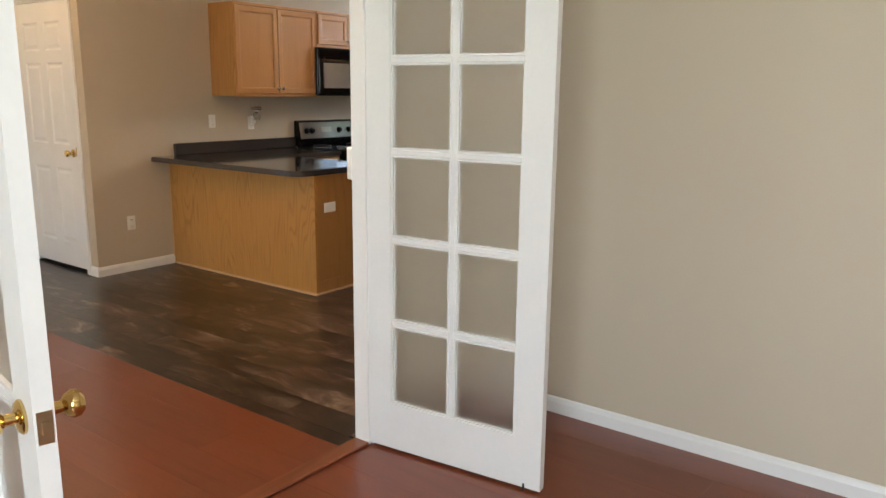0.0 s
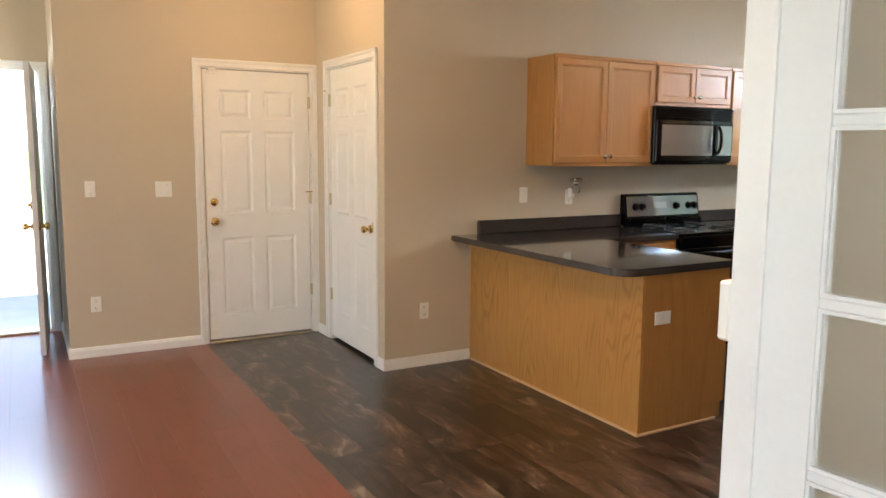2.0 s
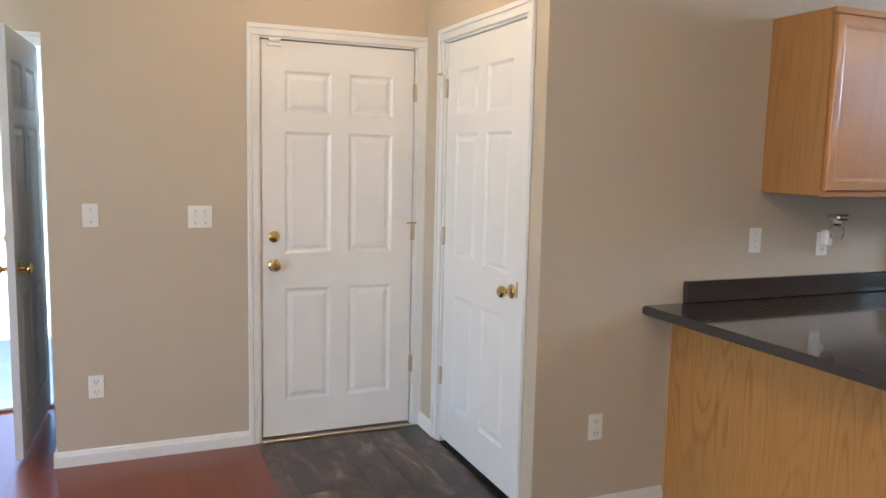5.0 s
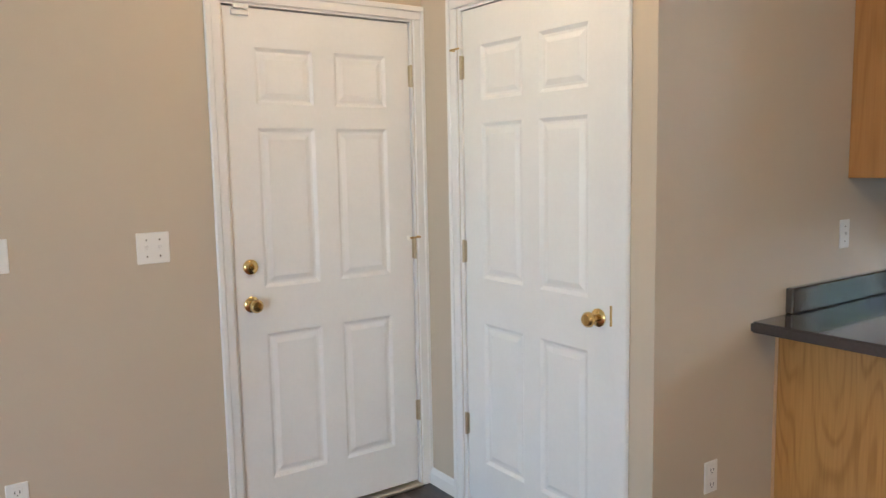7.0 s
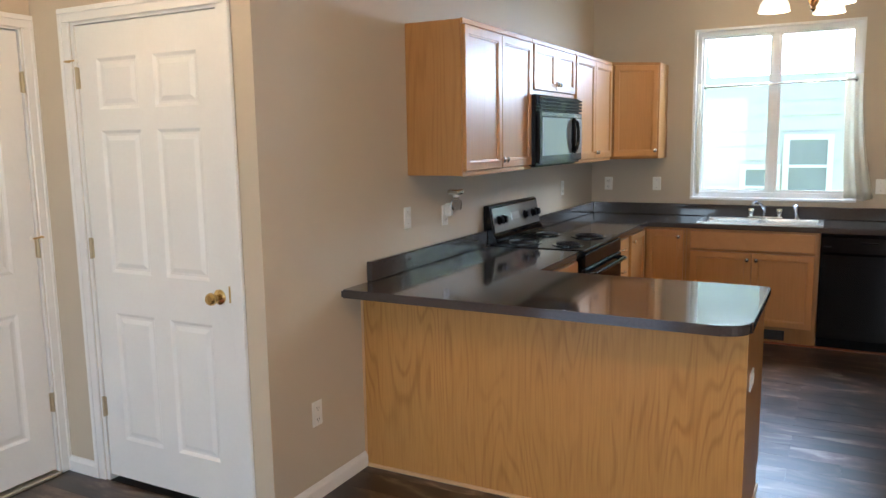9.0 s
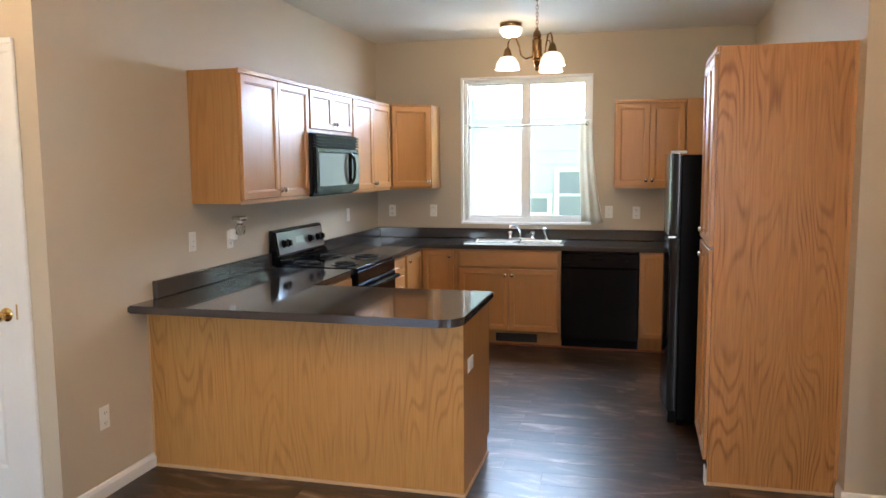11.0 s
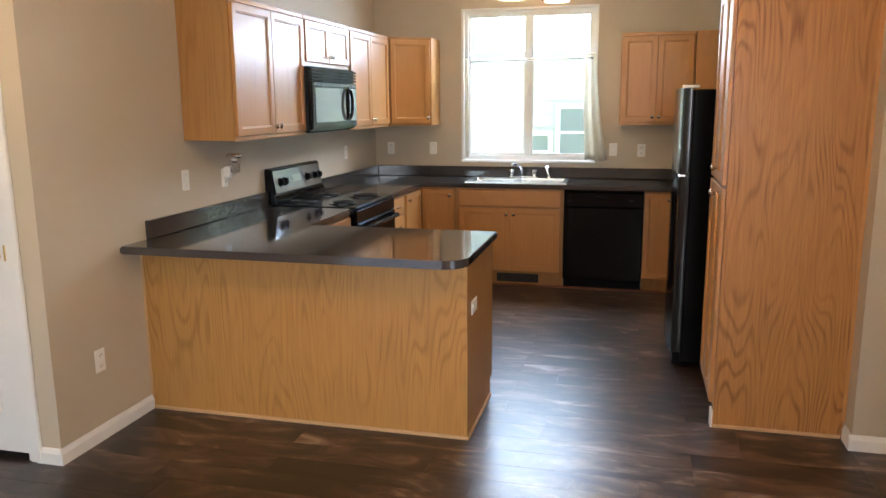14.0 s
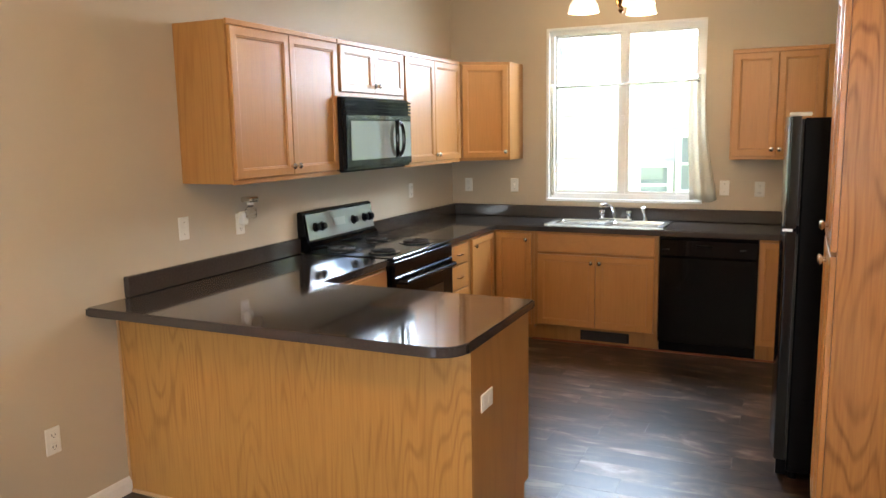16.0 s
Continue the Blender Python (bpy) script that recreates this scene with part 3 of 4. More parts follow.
# the double doors of the study
def french_door(m, w, h, knob_side, label):
    """A glazed door leaf of two by five panes, hinged at its own x = 0."""
    t = thing("french_door", m, label, "door", "study double doors", "structure")
    th, st, top, low, bar = 0.035, 0.112, 0.152, 0.207, 0.024
    bm = boxes((0, st, -th, 0, 0.012, h), (w - st, w, -th, 0, 0.012, h), (st, w - st, -th, 0, 0.012, low), (st, w - st, -th, 0, h - top, h))
    part("frame", bm, WHITE, t, local=True)
    zs = [low + (h - top - low) * i / 5 for i in range(6)]
    bm = boxes((w / 2 - bar / 2, w / 2 + bar / 2, -th + 0.004, -0.004, low, h - top), bevel=0.004)
    part("upright_bar", bm, WHITE, t, local=True)
    for z in zs[1:-1]:
        bm = boxes((st, w / 2 - bar / 2, -th + 0.004, -0.004, z - bar / 2, z + bar / 2), (w / 2 + bar / 2, w - st, -th + 0.004, -0.004, z - bar / 2, z + bar / 2), bevel=0.004)
        part("glazing_bar", bm, WHITE, t, local=True)
    for i in range(5):
        for x0, x1 in ((st, w / 2 - bar / 2), (w / 2 + bar / 2, w - st)):
            z0 = zs[i] + (bar / 2 if i else 0)
            z1 = zs[i + 1] - (bar / 2 if i < 4 else 0)
            p = part("pane", boxes((x0 + 0.001, x1 - 0.001, -th / 2 - 0.002, -th / 2 + 0.002, z0 + 0.001, z1 - 0.001)), FROST, t, local=True)
            p.visible_shadow = False
            bm = bmesh.new()
            for a in ((x0, x0 + 0.007, z0, z1), (x1 - 0.007, x1, z0, z1), (x0 + 0.007, x1 - 0.007, z0, z0 + 0.007), (x0 + 0.007, x1 - 0.007, z1 - 0.007, z1)):
                for y in (-0.010, -th + 0.010):
                    box(bm, a[0], a[1], y - 0.005, y + 0.005, a[2], a[3])
            part("glazing_bead", bm, WHITE, t, local=True)
    for z in (0.28, 1.03, 1.80):
        bm = boxes((-0.010, 0.002, -0.028, -0.002, z - 0.045, z + 0.045))
        tube(bm, ((-0.004, 0.006, z - 0.047), (-0.004, 0.006, z + 0.047)), 0.006)
        part("hinge", bm, WHITE, t, "painted-over butt hinge", local=True)
    if knob_side:
        lever(t, "knob", w - 0.065, 0.885, (0, 1))
        lever(t, "knob", w - 0.065, 0.885, (-th, -1))
        part("latch_plate", boxes((w, w + 0.002, -th / 2 - 0.013, -th / 2 + 0.013, 0.85, 0.91), (w + 0.002, w + 0.009, -th / 2 - 0.006, -th / 2 + 0.006, 0.87, 0.892)), HINGE, t, "worn brass latch plate", local=True)
    else:
        part("flush_bolt", boxes((w - 0.07, w - 0.062, 0, 0.003, 0.0, 0.028)), DARKSLOT, t, "small dark floor bolt", local=True)
    return t


french_door(facing(-2.092, 2.112, 0.0, 1, 0.10), 0.778, 2.06, False, "white french door leaf with ten panes, standing open")
french_door(facing(-2.088, 0.592, 0.0, 1, -0.165), 0.738, 2.06, True, "white french door leaf with brass knobs, standing open")
structure("jamb_study_door", boxes((-2.165, -2.09, 0.55, 0.565, 0, 2.10), (-2.165, -2.09, 2.105, 2.12, 0, 2.10), (-2.165, -2.09, 0.565, 2.105, 2.08, 2.10)), WHITE, "white jamb of the double doors", "door jamb")
casing("trim_study_door", facing(-2.165, 2.12, 0, 0, -1), 1.57, 2.10, "white casing on the hall side of the double doors")
casing("trim_study_door", facing(-2.09, 0.55, 0, 0, 1), 1.57, 2.10, "white casing on the study side of the double doors")

# ---------------------------------------------------------------- the kitchen window and what lies outside
win = thing("window_kitchen", (-4.22, 7.345, 1.065), "white two-pane vinyl slider window over the sink", "window", kind="structure")
x0, x1, z0, z1 = -4.83, -3.61, 1.065, 2.43
part("window_frame", boxes((x0, x0 + 0.045, 7.375, 7.455, z0, z1), (x1 - 0.045, x1, 7.375, 7.455, z0, z1), (x0 + 0.045, x1 - 0.045, 7.375, 7.455, z0, z0 + 0.045), (x0 + 0.045, x1 - 0.045, 7.375, 7.455, z1 - 0.045, z1)), VINYL, win)
part("meeting_stile", boxes((-4.243, -4.197, 7.382, 7.432, z0 + 0.045, z1 - 0.045), bevel=0.003), VINYL, win)
part("sash_lock", boxes((-4.232, -4.208, 7.366, 7.382, 1.66, 1.74), bevel=0.004), VINYL, win)
for a, b, y in ((x0 + 0.045, -4.243, 7.42), (-4.197, x1 - 0.045, 7.40)):
    bm = boxes((a, a + 0.022, y - 0.012, y + 0.012, z0 + 0.045, z1 - 0.045), (b - 0.022, b, y - 0.012, y + 0.012, z0 + 0.045, z1 - 0.045),
               (a + 0.022, b - 0.022, y - 0.012, y + 0.012, z0 + 0.045, z0 + 0.067), (a + 0.022, b - 0.022, y - 0.012, y + 0.012, z1 - 0.067, z1 - 0.045))
    part("sash", bm, VINYL, win)
    p = part("pane", boxes((a + 0.022, b - 0.022, y - 0.003, y + 0.003, z0 + 0.067, z1 - 0.067)), GLASS, win)
    p.visible_shadow = False
part("window_sill", boxes((x0 - 0.012, x1 + 0.012, 7.328, 7.374, z0 - 0.018, z0 + 0.004), bevel=0.004), WHITE, win)
part("reveal_trim", boxes((x0 - 0.012, x0 + 0.010, 7.338, 7.374, z0 + 0.004, z1 + 0.012), (x1 - 0.010, x1 + 0.012, 7.338, 7.374, z0 + 0.004, z1 + 0.012), (x0 + 0.010, x1 - 0.010, 7.338, 7.374, z1 - 0.01, z1 + 0.012)), WHITE, win)

rod = thing("curtain_rod", (-4.22, 7.31, 1.98), "thin metal curtain rod across the window", "curtain rod")
part("rod", tube(bmesh.new(), ((-4.738, 7.30, 1.972), (-3.645, 7.30, 1.985)), 0.009), STEEL, rod, smooth=True)
for x, z in ((-4.738, 1.972), (-3.645, 1.985)):
    part("end_cap", lathe(bmesh.new(), ((0.012, 0), (0.020, 0.006), (0.020, 0.02), (0.012, 0.027)), (x - 0.013, 7.30, z), (1, 0, 0), 14), STEEL, rod, smooth=True)
    part("bracket", tube(bmesh.new(), ((x, 7.30, z), (x, 7.338, z)), 0.005), STEEL, rod)


def curtain(x0, x1, top, low, fold, flare, label):
    """A gathered strip of cloth with folds, hung from the rod."""
    c = thing("curtain", ((x0 + x1) / 2, 7.30, low), label, "curtain")
    bm = bmesh.new()
    nx, nz = 28, 14
    grid = []
    for j in range(nz + 1):
        f = j / nz
        z = top + 0.02 * math.sin(3 * f) - f * (top - low)
        row = []
        for i in range(nx + 1):
            s = i / nx
            x = x0 + (x1 - x0) * s + flare * f * f * (0.3 + 0.7 * s)
            y = 7.298 + fold * math.sin(s * 14 + f * 1.7) * (0.4 + 0.6 * f) + 0.006 * math.sin(f * 9 + s * 4)
            row.append(bm.verts.new((x, y, z + 0.012 * math.sin(s * 7) * f)))
        grid.append(row)
    for a, b in zip(grid, grid[1:]):
        for i in range(nx):
            bm.faces.new((a[i], a[i + 1], b[i + 1], b[i]))
    ob = part("cloth", bm, FABRIC, c, smooth=True)
    s = ob.modifiers.new("thickness", 'SOLIDIFY')
    s.thickness = 0.003
    return c


curtain(-3.72, -3.60, 2.025, 1.075, 0.016, 0.115, "cream curtain pushed aside on the rod")
curtain(-4.795, -4.765, 2.0, 1.10, 0.010, 0.0, "thin cream curtain gathered at the window edge")

structure("ground", boxes((-400, 400, -400, 400, -0.5, -0.17)), GRASS, "green lawn around the house", "ground")
structure("porch_slab", boxes((-10.2, -8.12, -1.6, 2.4, -0.169, -0.03), bevel=0.01), CONCRETE, "pale concrete porch slab", "porch")
structure("driveway", boxes((-30.0, -10.25, -4.5, 1.2, -0.169, -0.10), bevel=0.01), CONCRETE, "pale concrete drive in front of the house", "driveway")
house = thing("neighbour_house", (-4.0, 12.0, -0.17), "white house next door with lap siding", "house")
bm = bmesh.new()
for i in range(16):
    z = -0.17 + i * 0.2
    a, b, c, d = [bm.verts.new(v) for v in ((-14, 11.98, z), (8, 11.98, z), (8, 12.0, z + 0.2), (-14, 12.0, z + 0.2))]
    bm.faces.new((a, b, c, d))
    e, f = bm.verts.new((-14, 12.0, z)), bm.verts.new((8, 12.0, z))
    bm.faces.new((e, f, b, a))
part("siding", bm, SIDING, house)
part("wall", boxes((-14, 8, 12.005, 20, -0.17, 3.02)), SIDING, house)
bm = bmesh.new()
v = [bm.verts.new(p) for p in ((-14.3, 11.6, 3.0), (8.3, 11.6, 3.0), (8.3, 16, 4.7), (-14.3, 16, 4.7), (-14.3, 20.5, 3.0), (8.3, 20.5, 3.0))]
bm.faces.new((v[0], v[1], v[2], v[3]))
bm.faces.new((v[3], v[2], v[5], v[4]))
bm.faces.new((v[0], v[4], v[5], v[1]))
part("roof", bm, ROOFING, house)
# the last, highest entry is the small vent, built like a window
for x, z, w, h in ((-4.36, 0.80, 0.46, 0.70), (-4.90, 0.62, 0.36, 0.48), (-4.2, 2.45, 0.5, 0.32)):
    wn2 = part("window", boxes((x - 0.075, x, 11.94, 11.985, z - 0.075, z + h + 0.075), (x + w, x + w + 0.075, 11.94, 11.985, z - 0.075, z + h + 0.075), (x, x + w, 11.94, 11.985, z - 0.075, z), (x, x + w, 11.94, 11.985, z + h, z + h + 0.075), (x, x + w, 11.95, 11.98, z + h / 2 - 0.02, z + h / 2 + 0.02)), VINYL, house)
    part("pane", boxes((x, x + w, 11.96, 11.975, z, z + h)), SKYPANE, wn2)


def leaves(bm, centre, radius, count, size, squash=0.8):
    """Many small single leaves scattered through a lumpy crown."""
    for _ in range(count):
        d = Vector((random.gauss(0, 1), random.gauss(0, 1), random.gauss(0, 1))).normalized()
        r = radius * (0.45 + 0.55 * random.random()) * (0.8 + 0.5 * noise.noise(d * 2.3 + Vector(centre)))
        p = Vector(centre) + Vector((d.x * r, d.y * r, d.z * r * squash))
        e = Euler((random.uniform(0, 3), random.uniform(0, 3), random.uniform(0, 6))).to_matrix()
        s = size * random.uniform(0.6, 1.3)
        bm.faces.new([bm.verts.new(p + e @ Vector(q) * s) for q in ((-0.5, 0, 0), (0, 0.22, 0.05), (0.6, 0, 0), (0, -0.22, 0.05))])
    return bm


for x, y, z, s in ((-9.75, 0.22, -0.03, 0.26), (-12.4, -0.35, -0.10, 0.5)):
    pl = thing("potted_plant", (x, y, z), "leafy green plant in a dark pot", "plant", "porch plants")
    part("pot", lathe(bmesh.new(), ((s * 0.42, z), (s * 0.55, z + s * 0.75), (s * 0.58, z + s * 0.8), (s * 0.5, z + s * 0.8), (s * 0.48, z + s * 0.7)), (x, y, 0)), POT, pl, smooth=True)
    bm = bmesh.new()
    for k in range(7):
        tube(bm, ((x, y, z + s * 0.6), (x + 0.3 * s * math.cos(k), y + 0.3 * s * math.sin(k), z + s * 1.2)), 0.006, 5)
    part("stem", bm, BARK, pl)
    part("foliage", leaves(bmesh.new(), (x, y, z + s * 1.25), s * 0.75, 420, 0.11), LEAF, pl)
for x, y, s in ((-34, -5.5, 1.5), (-46, -9.0, 1.9)):
    tr = thing("tree", (x, y, -0.17), "distant broadleaf tree with a green crown", "tree", "street trees")
    bm = tube(bmesh.new(), ((x, y, -0.2), (x + 0.1, y, 1.2), (x, y + 0.1, s * 1.2)), 0.16, 8)
    for k in range(6):
        tube(bm, ((x, y, s * 0.8), (x + s * 0.6 * math.cos(k * 1.05), y + s * 0.6 * math.sin(k * 1.05), s * 1.5)), 0.05, 6)
    part("trunk", bm, BARK, tr)
    part("crown", leaves(bmesh.new(), (x, y, s * 1.55), s, 2600, 0.34), LEAF, tr)

# ---------------------------------------------------------------- kitchen cabinets


def knob(p, m, x, z, mat=NICKEL, label="small brushed metal knob"):
    bm = lathe(bmesh.new(), ((0.006, 0), (0.006, 0.012), (0.015, 0.018), (0.016, 0.024), (0.010, 0.030), (0.002, 0.031)), (x, 0.02, z), (0, 1, 0), 14)
    bmesh.ops.transform(bm, matrix=m, verts=bm.verts)
    return part("knob", bm, mat, p, label, smooth=True)


def cab_door(t, m, x0, x1, z0, z1, knob_at=None, name="door", rail=0.052):
    """A framed cabinet door with a sunk flat panel, in the frame m of the cabinet's face."""
    g = 0.002
    x0, x1 = x0 + g, x1 - g
    bm = bmesh.new()
    rect = lambda i, y: [bm.verts.new(m @ Vector((x, y, z))) for x, z in ((x0 + i, z0 + i), (x1 - i, z0 + i), (x1 - i, z1 - i), (x0 + i, z1 - i))]
    loops = [rect(0.0, 0.001), rect(0.0, 0.017), rect(0.003, 0.020), rect(rail - 0.011, 0.020), rect(rail - 0.008, 0.017), rect(rail - 0.002, 0.016), rect(rail, 0.011), rect(rail, 0.001)]
    for p, q in zip(loops, loops[1:] + loops[:1]):
        for i in range(4):
            bm.faces.new((p[i], p[(i + 1) % 4], q[(i + 1) % 4], q[i]))
    d = part(name, bm, MAPLE, t)
    bm = bmesh.new()
    box(bm, x0 + rail - 0.004, x1 - rail + 0.004, 0.003, 0.010, z0 + rail - 0.004, z1 - rail + 0.004, 0, m)
    part("panel", bm, MAPLE, d)
    if knob_at:
        knob(d, m, *knob_at)
    return d


def drawer(t, m, x0, x1, z0, z1, pull=True):
    bm = bmesh.new()
    box(bm, x0 + 0.002, x1 - 0.002, 0.001, 0.020, z0, z1, 0.006, m, 2)
    d = part("drawer_front", bm, MAPLE_H, t)
    if pull:
        c, z = (x0 + x1) / 2, (z0 + z1) / 2
        bm = tube(bmesh.new(), ((c - 0.04, 0.02, z), (c - 0.038, 0.038, z), (c, 0.044, z), (c + 0.038, 0.038, z), (c + 0.04, 0.02, z)), 0.005, 8)
        bmesh.ops.transform(bm, matrix=m, verts=bm.verts)
        part("pull", bm, NICKEL, d, "small metal bar pull", smooth=True)
    return d


def wall_cabinet(m, w, z0, z1, depth, label, doors=2, knob_z=0.045, body=OAKSIDE, lip=True):
    t = thing("wall_cabinet", m, label, "cabinet", "upper kitchen cabinets")
    t.matrix_basis = m @ Matrix.Translation((0, 0, z0))
    ORIGIN[t] = t.matrix_basis.copy()
    bm = bmesh.new()
    box(bm, 0, w, -depth, 0, z0, z1, 0.0015, m)
    part("body", bm, body, t)
    bm = bmesh.new()
    box(bm, 0.001, w - 0.001, 0.0, 0.012, z1 - 0.022, z1 + 0.004, 0.002, m)
    part("top_rail", bm, MAPLE_H, t)
    bm = bmesh.new()
    box(bm, 0.001, w - 0.001, -0.002, 0.004, z0 - 0.004, z0 + 0.018, 0.001, m)
    part("bottom_rail", bm, MAPLE_H, t)
    a, b = z0 + 0.022, z1 - 0.026
    if doors == 2:
        cab_door(t, m, 0.012, w / 2, a, b, (w / 2 - 0.026, a + knob_z))
        cab_door(t, m, w / 2, w - 0.012, a, b, (w / 2 + 0.026, a + knob_z))
    else:
        cab_door(t, m, 0.02, w - 0.02, a, b, (w - 0.05, a + knob_z))
    return t


wall_cabinet(facing(-5.385, 4.078, 0, 0, 1), 0.942, 1.40, 2.166, 0.314, "honey oak wall cabinet with two framed doors", body=OAKEND)
wall_cabinet(facing(-5.385, 5.023, 0, 0, 1), 0.812, 1.852, 2.166, 0.314, "short honey oak wall cabinet above the microwave")
wall_cabinet(facing(-5.385, 5.838, 0, 0, 1), 0.94, 1.40, 2.166, 0.314, "honey oak wall cabinet beside the microwave")
t = thing("corner_cabinet", (-5.3, 7.0, 1.40), "honey oak corner wall cabinet with one angled door", "cabinet", "upper kitchen cabinets")
A, B = Vector((-5.375, 6.782, 0)), Vector((-5.048, 7.025, 0))
part("body", prism(bmesh.new(), ((-5.699, A.y), (A.x, A.y), (B.x, B.y), (B.x, 7.343), (-5.699, 7.343)), 1.40, 2.17), OAKSIDE, t)
d = (B - A)
cab_door(t, facing(A.x, A.y, 0, d.x, d.y), 0.012, d.length - 0.02, 1.422, 2.145, (d.length - 0.05, 1.467))
wall_cabinet(facing(-3.39, 7.02, 0, 1, 0), 0.602, 1.405, 2.16, 0.323, "honey oak wall cabinet between window and refrigerator")
t = thing("corner_filler_cabinet", (-2.45, 7.0, 1.405), "honey oak filler cabinet against the side wall", "cabinet", "upper kitchen cabinets")
part("body", boxes((-2.786, -2.216, 7.0, 7.343, 1.405, 2.165), bevel=0.002), MAPLE, t)

# base cabinets along the west wall
FX = -5.085
t = thing("base_cabinet", (-5.4, 4.6, 0), "honey oak base cabinet between peninsula and range", "cabinet", "base cabinets")
part("body", boxes((-5.698, FX, 4.27, 5.0, 0.10, 0.868), (-5.698, FX - 0.07, 4.27, 5.0, 0, 0.0995)), OAKSIDE, t)
m = facing(FX, 4.27, 0, 0, 1)
drawer(t, m, 0.03, 0.71, 0.71, 0.85)
cab_door(t, m, 0.03, 0.37, 0.13, 0.69, (0.345, 0.64))
cab_door(t, m, 0.37, 0.71, 0.13, 0.69, (0.395, 0.64))
t = thing("drawer_cabinet", (-5.4, 5.97, 0), "honey oak base cabinet with a stack of drawers", "cabinet", "base cabinets")
part("body", boxes((-5.698, FX, 5.824, 6.20, 0.10, 0.868), (-5.698, FX - 0.07, 5.824, 6.20, 0, 0.0995)), OAKSIDE, t)
m = facing(FX, 5.824, 0, 0, 1)
for a, b in ((0.71, 0.85), (0.535, 0.70), (0.34, 0.525), (0.13, 0.33)):
    drawer(t, m, 0.02, 0.36, a, b)
t = thing("corner_base_cabinet", (-5.4, 6.8, 0), "honey oak corner base cabinet with two narrow doors", "cabinet", "base cabinets")
part("body", prism(prism(bmesh.new(), ((-5.698, 6.202), (FX, 6.202), (FX, 6.755), (-4.757, 6.755), (-4.757, 7.343), (-5.698, 7.343)), 0.10, 0.868),
                   ((-5.698, 6.202), (FX - 0.07, 6.202), (FX - 0.07, 6.825), (-4.757, 6.825), (-4.757, 7.343), (-5.698, 7.343)), 0, 0.0995), OAKSIDE, t)
cab_door(t, facing(FX, 6.202, 0, 0, 1), 0.06, 0.50, 0.13, 0.85, (0.09, 0.80))
cab_door(t, facing(FX, 6.755, 0, 1, 0), 0.02, 0.31, 0.13, 0.85, (0.27, 0.80))
# along the window wall
t = thing("sink_cabinet", (-4.3, 7.0, 0), "honey oak sink base cabinet with two doors", "cabinet", "base cabinets")
part("body", boxes((-4.755, -3.818, 6.755, 7.343, 0.13, 0.700), (-4.755, -3.818, 6.755, 6.79, 0.7005, 0.868), (-4.755, -3.818, 6.815, 7.343, 0, 0.1295)), OAKSIDE, t)
m = facing(-4.755, 6.755, 0, 1, 0)
drawer(t, m, 0.03, 0.91, 0.715, 0.853, False)
cab_door(t, m, 0.03, 0.48, 0.145, 0.695, (0.448, 0.645))
cab_door(t, m, 0.48, 0.91, 0.145, 0.695, (0.512, 0.645))
vent = thing("toe_kick_vent", (-4.2, 6.81, 0.03), "dark slotted floor vent in the toe kick", "vent")
part("frame", boxes((-4.40, -4.03, 6.806, 6.8145, 0.03, 0.105)), COIL, vent)
for i in range(7):
    part("slat", boxes((-4.385, -4.045, 6.802, 6.8055, 0.037 + i * 0.0092, 0.041 + i * 0.0092)), DARKSLOT, vent)
t = thing("end_cabinet", (-2.8, 7.0, 0), "honey oak filler cabinet beside the dishwasher", "cabinet", "base cabinets")
part("body", boxes((-3.152, -2.217, 6.755, 7.343, 0.10, 0.868), (-3.152, -2.217, 6.80, 7.343, 0, 0.0995)), OAKSIDE, t)
cab_door(t, facing(-3.152, 6.755, 0, 1, 0), 0.004, 0.30, 0.13, 0.85, (0.20, 0.80), rail=0.045)

dw = thing("dishwasher", (-3.5, 7.0, 0), "black built-in dishwasher under the worktop", "dishwasher")
part("body", boxes((-3.815, -3.155, 6.77, 7.34, 0.09, 0.866)), BLACK, dw)
part("door", boxes((-3.811, -3.159, 6.738, 6.7695, 0.095, 0.72), bevel=0.006), BLACK, dw)
part("control_panel", boxes((-3.811, -3.159, 6.732, 6.7695, 0.725, 0.852), bevel=0.008), BLACK, dw)
part("latch", boxes((-3.56, -3.45, 6.722, 6.7318, 0.80, 0.815), bevel=0.003), BLACKTEX, dw)
part("badge", boxes((-3.79, -3.745, 6.730, 6.7318, 0.772, 0.779)), COIL, dw)
part("badge", boxes((-3.275, -3.235, 6.730, 6.7318, 0.785, 0.793)), COIL, dw)
part("kick_plate", boxes((-3.811, -3.159, 6.80, 6.81, 0.005, 0.089)), BLACKTEX, dw)
structure("quarter_round", boxes((-4.788, -2.96, 6.785, 6.7995, 0, 0.016), bevel=0.004), STRIP, "wooden quarter-round strip under the cabinets", "trim")

# peninsula
PX, PY = -3.972, 3.615
t = thing("peninsula", (-4.8, 3.95, 0), "honey oak peninsula with a cathedral-grain back panel", "kitchen peninsula")
part("body", boxes((-5.699, PX - 0.02, PY + 0.02, 4.262, 0.001, 0.868)), OAKSIDE, t)
part("back_panel", boxes((-5.698, PX, PY, PY + 0.0195, 0.0, 0.868)), OAK, t, "oak veneer panel with bold cathedral grain")
part("end_panel", boxes((PX - 0.0195, PX, PY + 0.02, 4.262, 0.10, 0.868), (PX - 0.0195, PX, PY + 0.02, 4.20, 0, 0.0995)), OAKSIDE, t)
part("base_strip", boxes((-5.685, PX + 0.010, PY - 0.011, PY - 0.0005, 0, 0.018), (PX + 0.0005, PX + 0.010, PY, 4.20, 0, 0.018), bevel=0.003), PALEWOOD, t, "pale wooden strip along the floor")
part("scribe_strip", boxes((-5.699, -5.688, PY - 0.006, PY - 0.0005, 0.02, 0.868)), PALEWOOD, t, "pale upright strip against the wall")
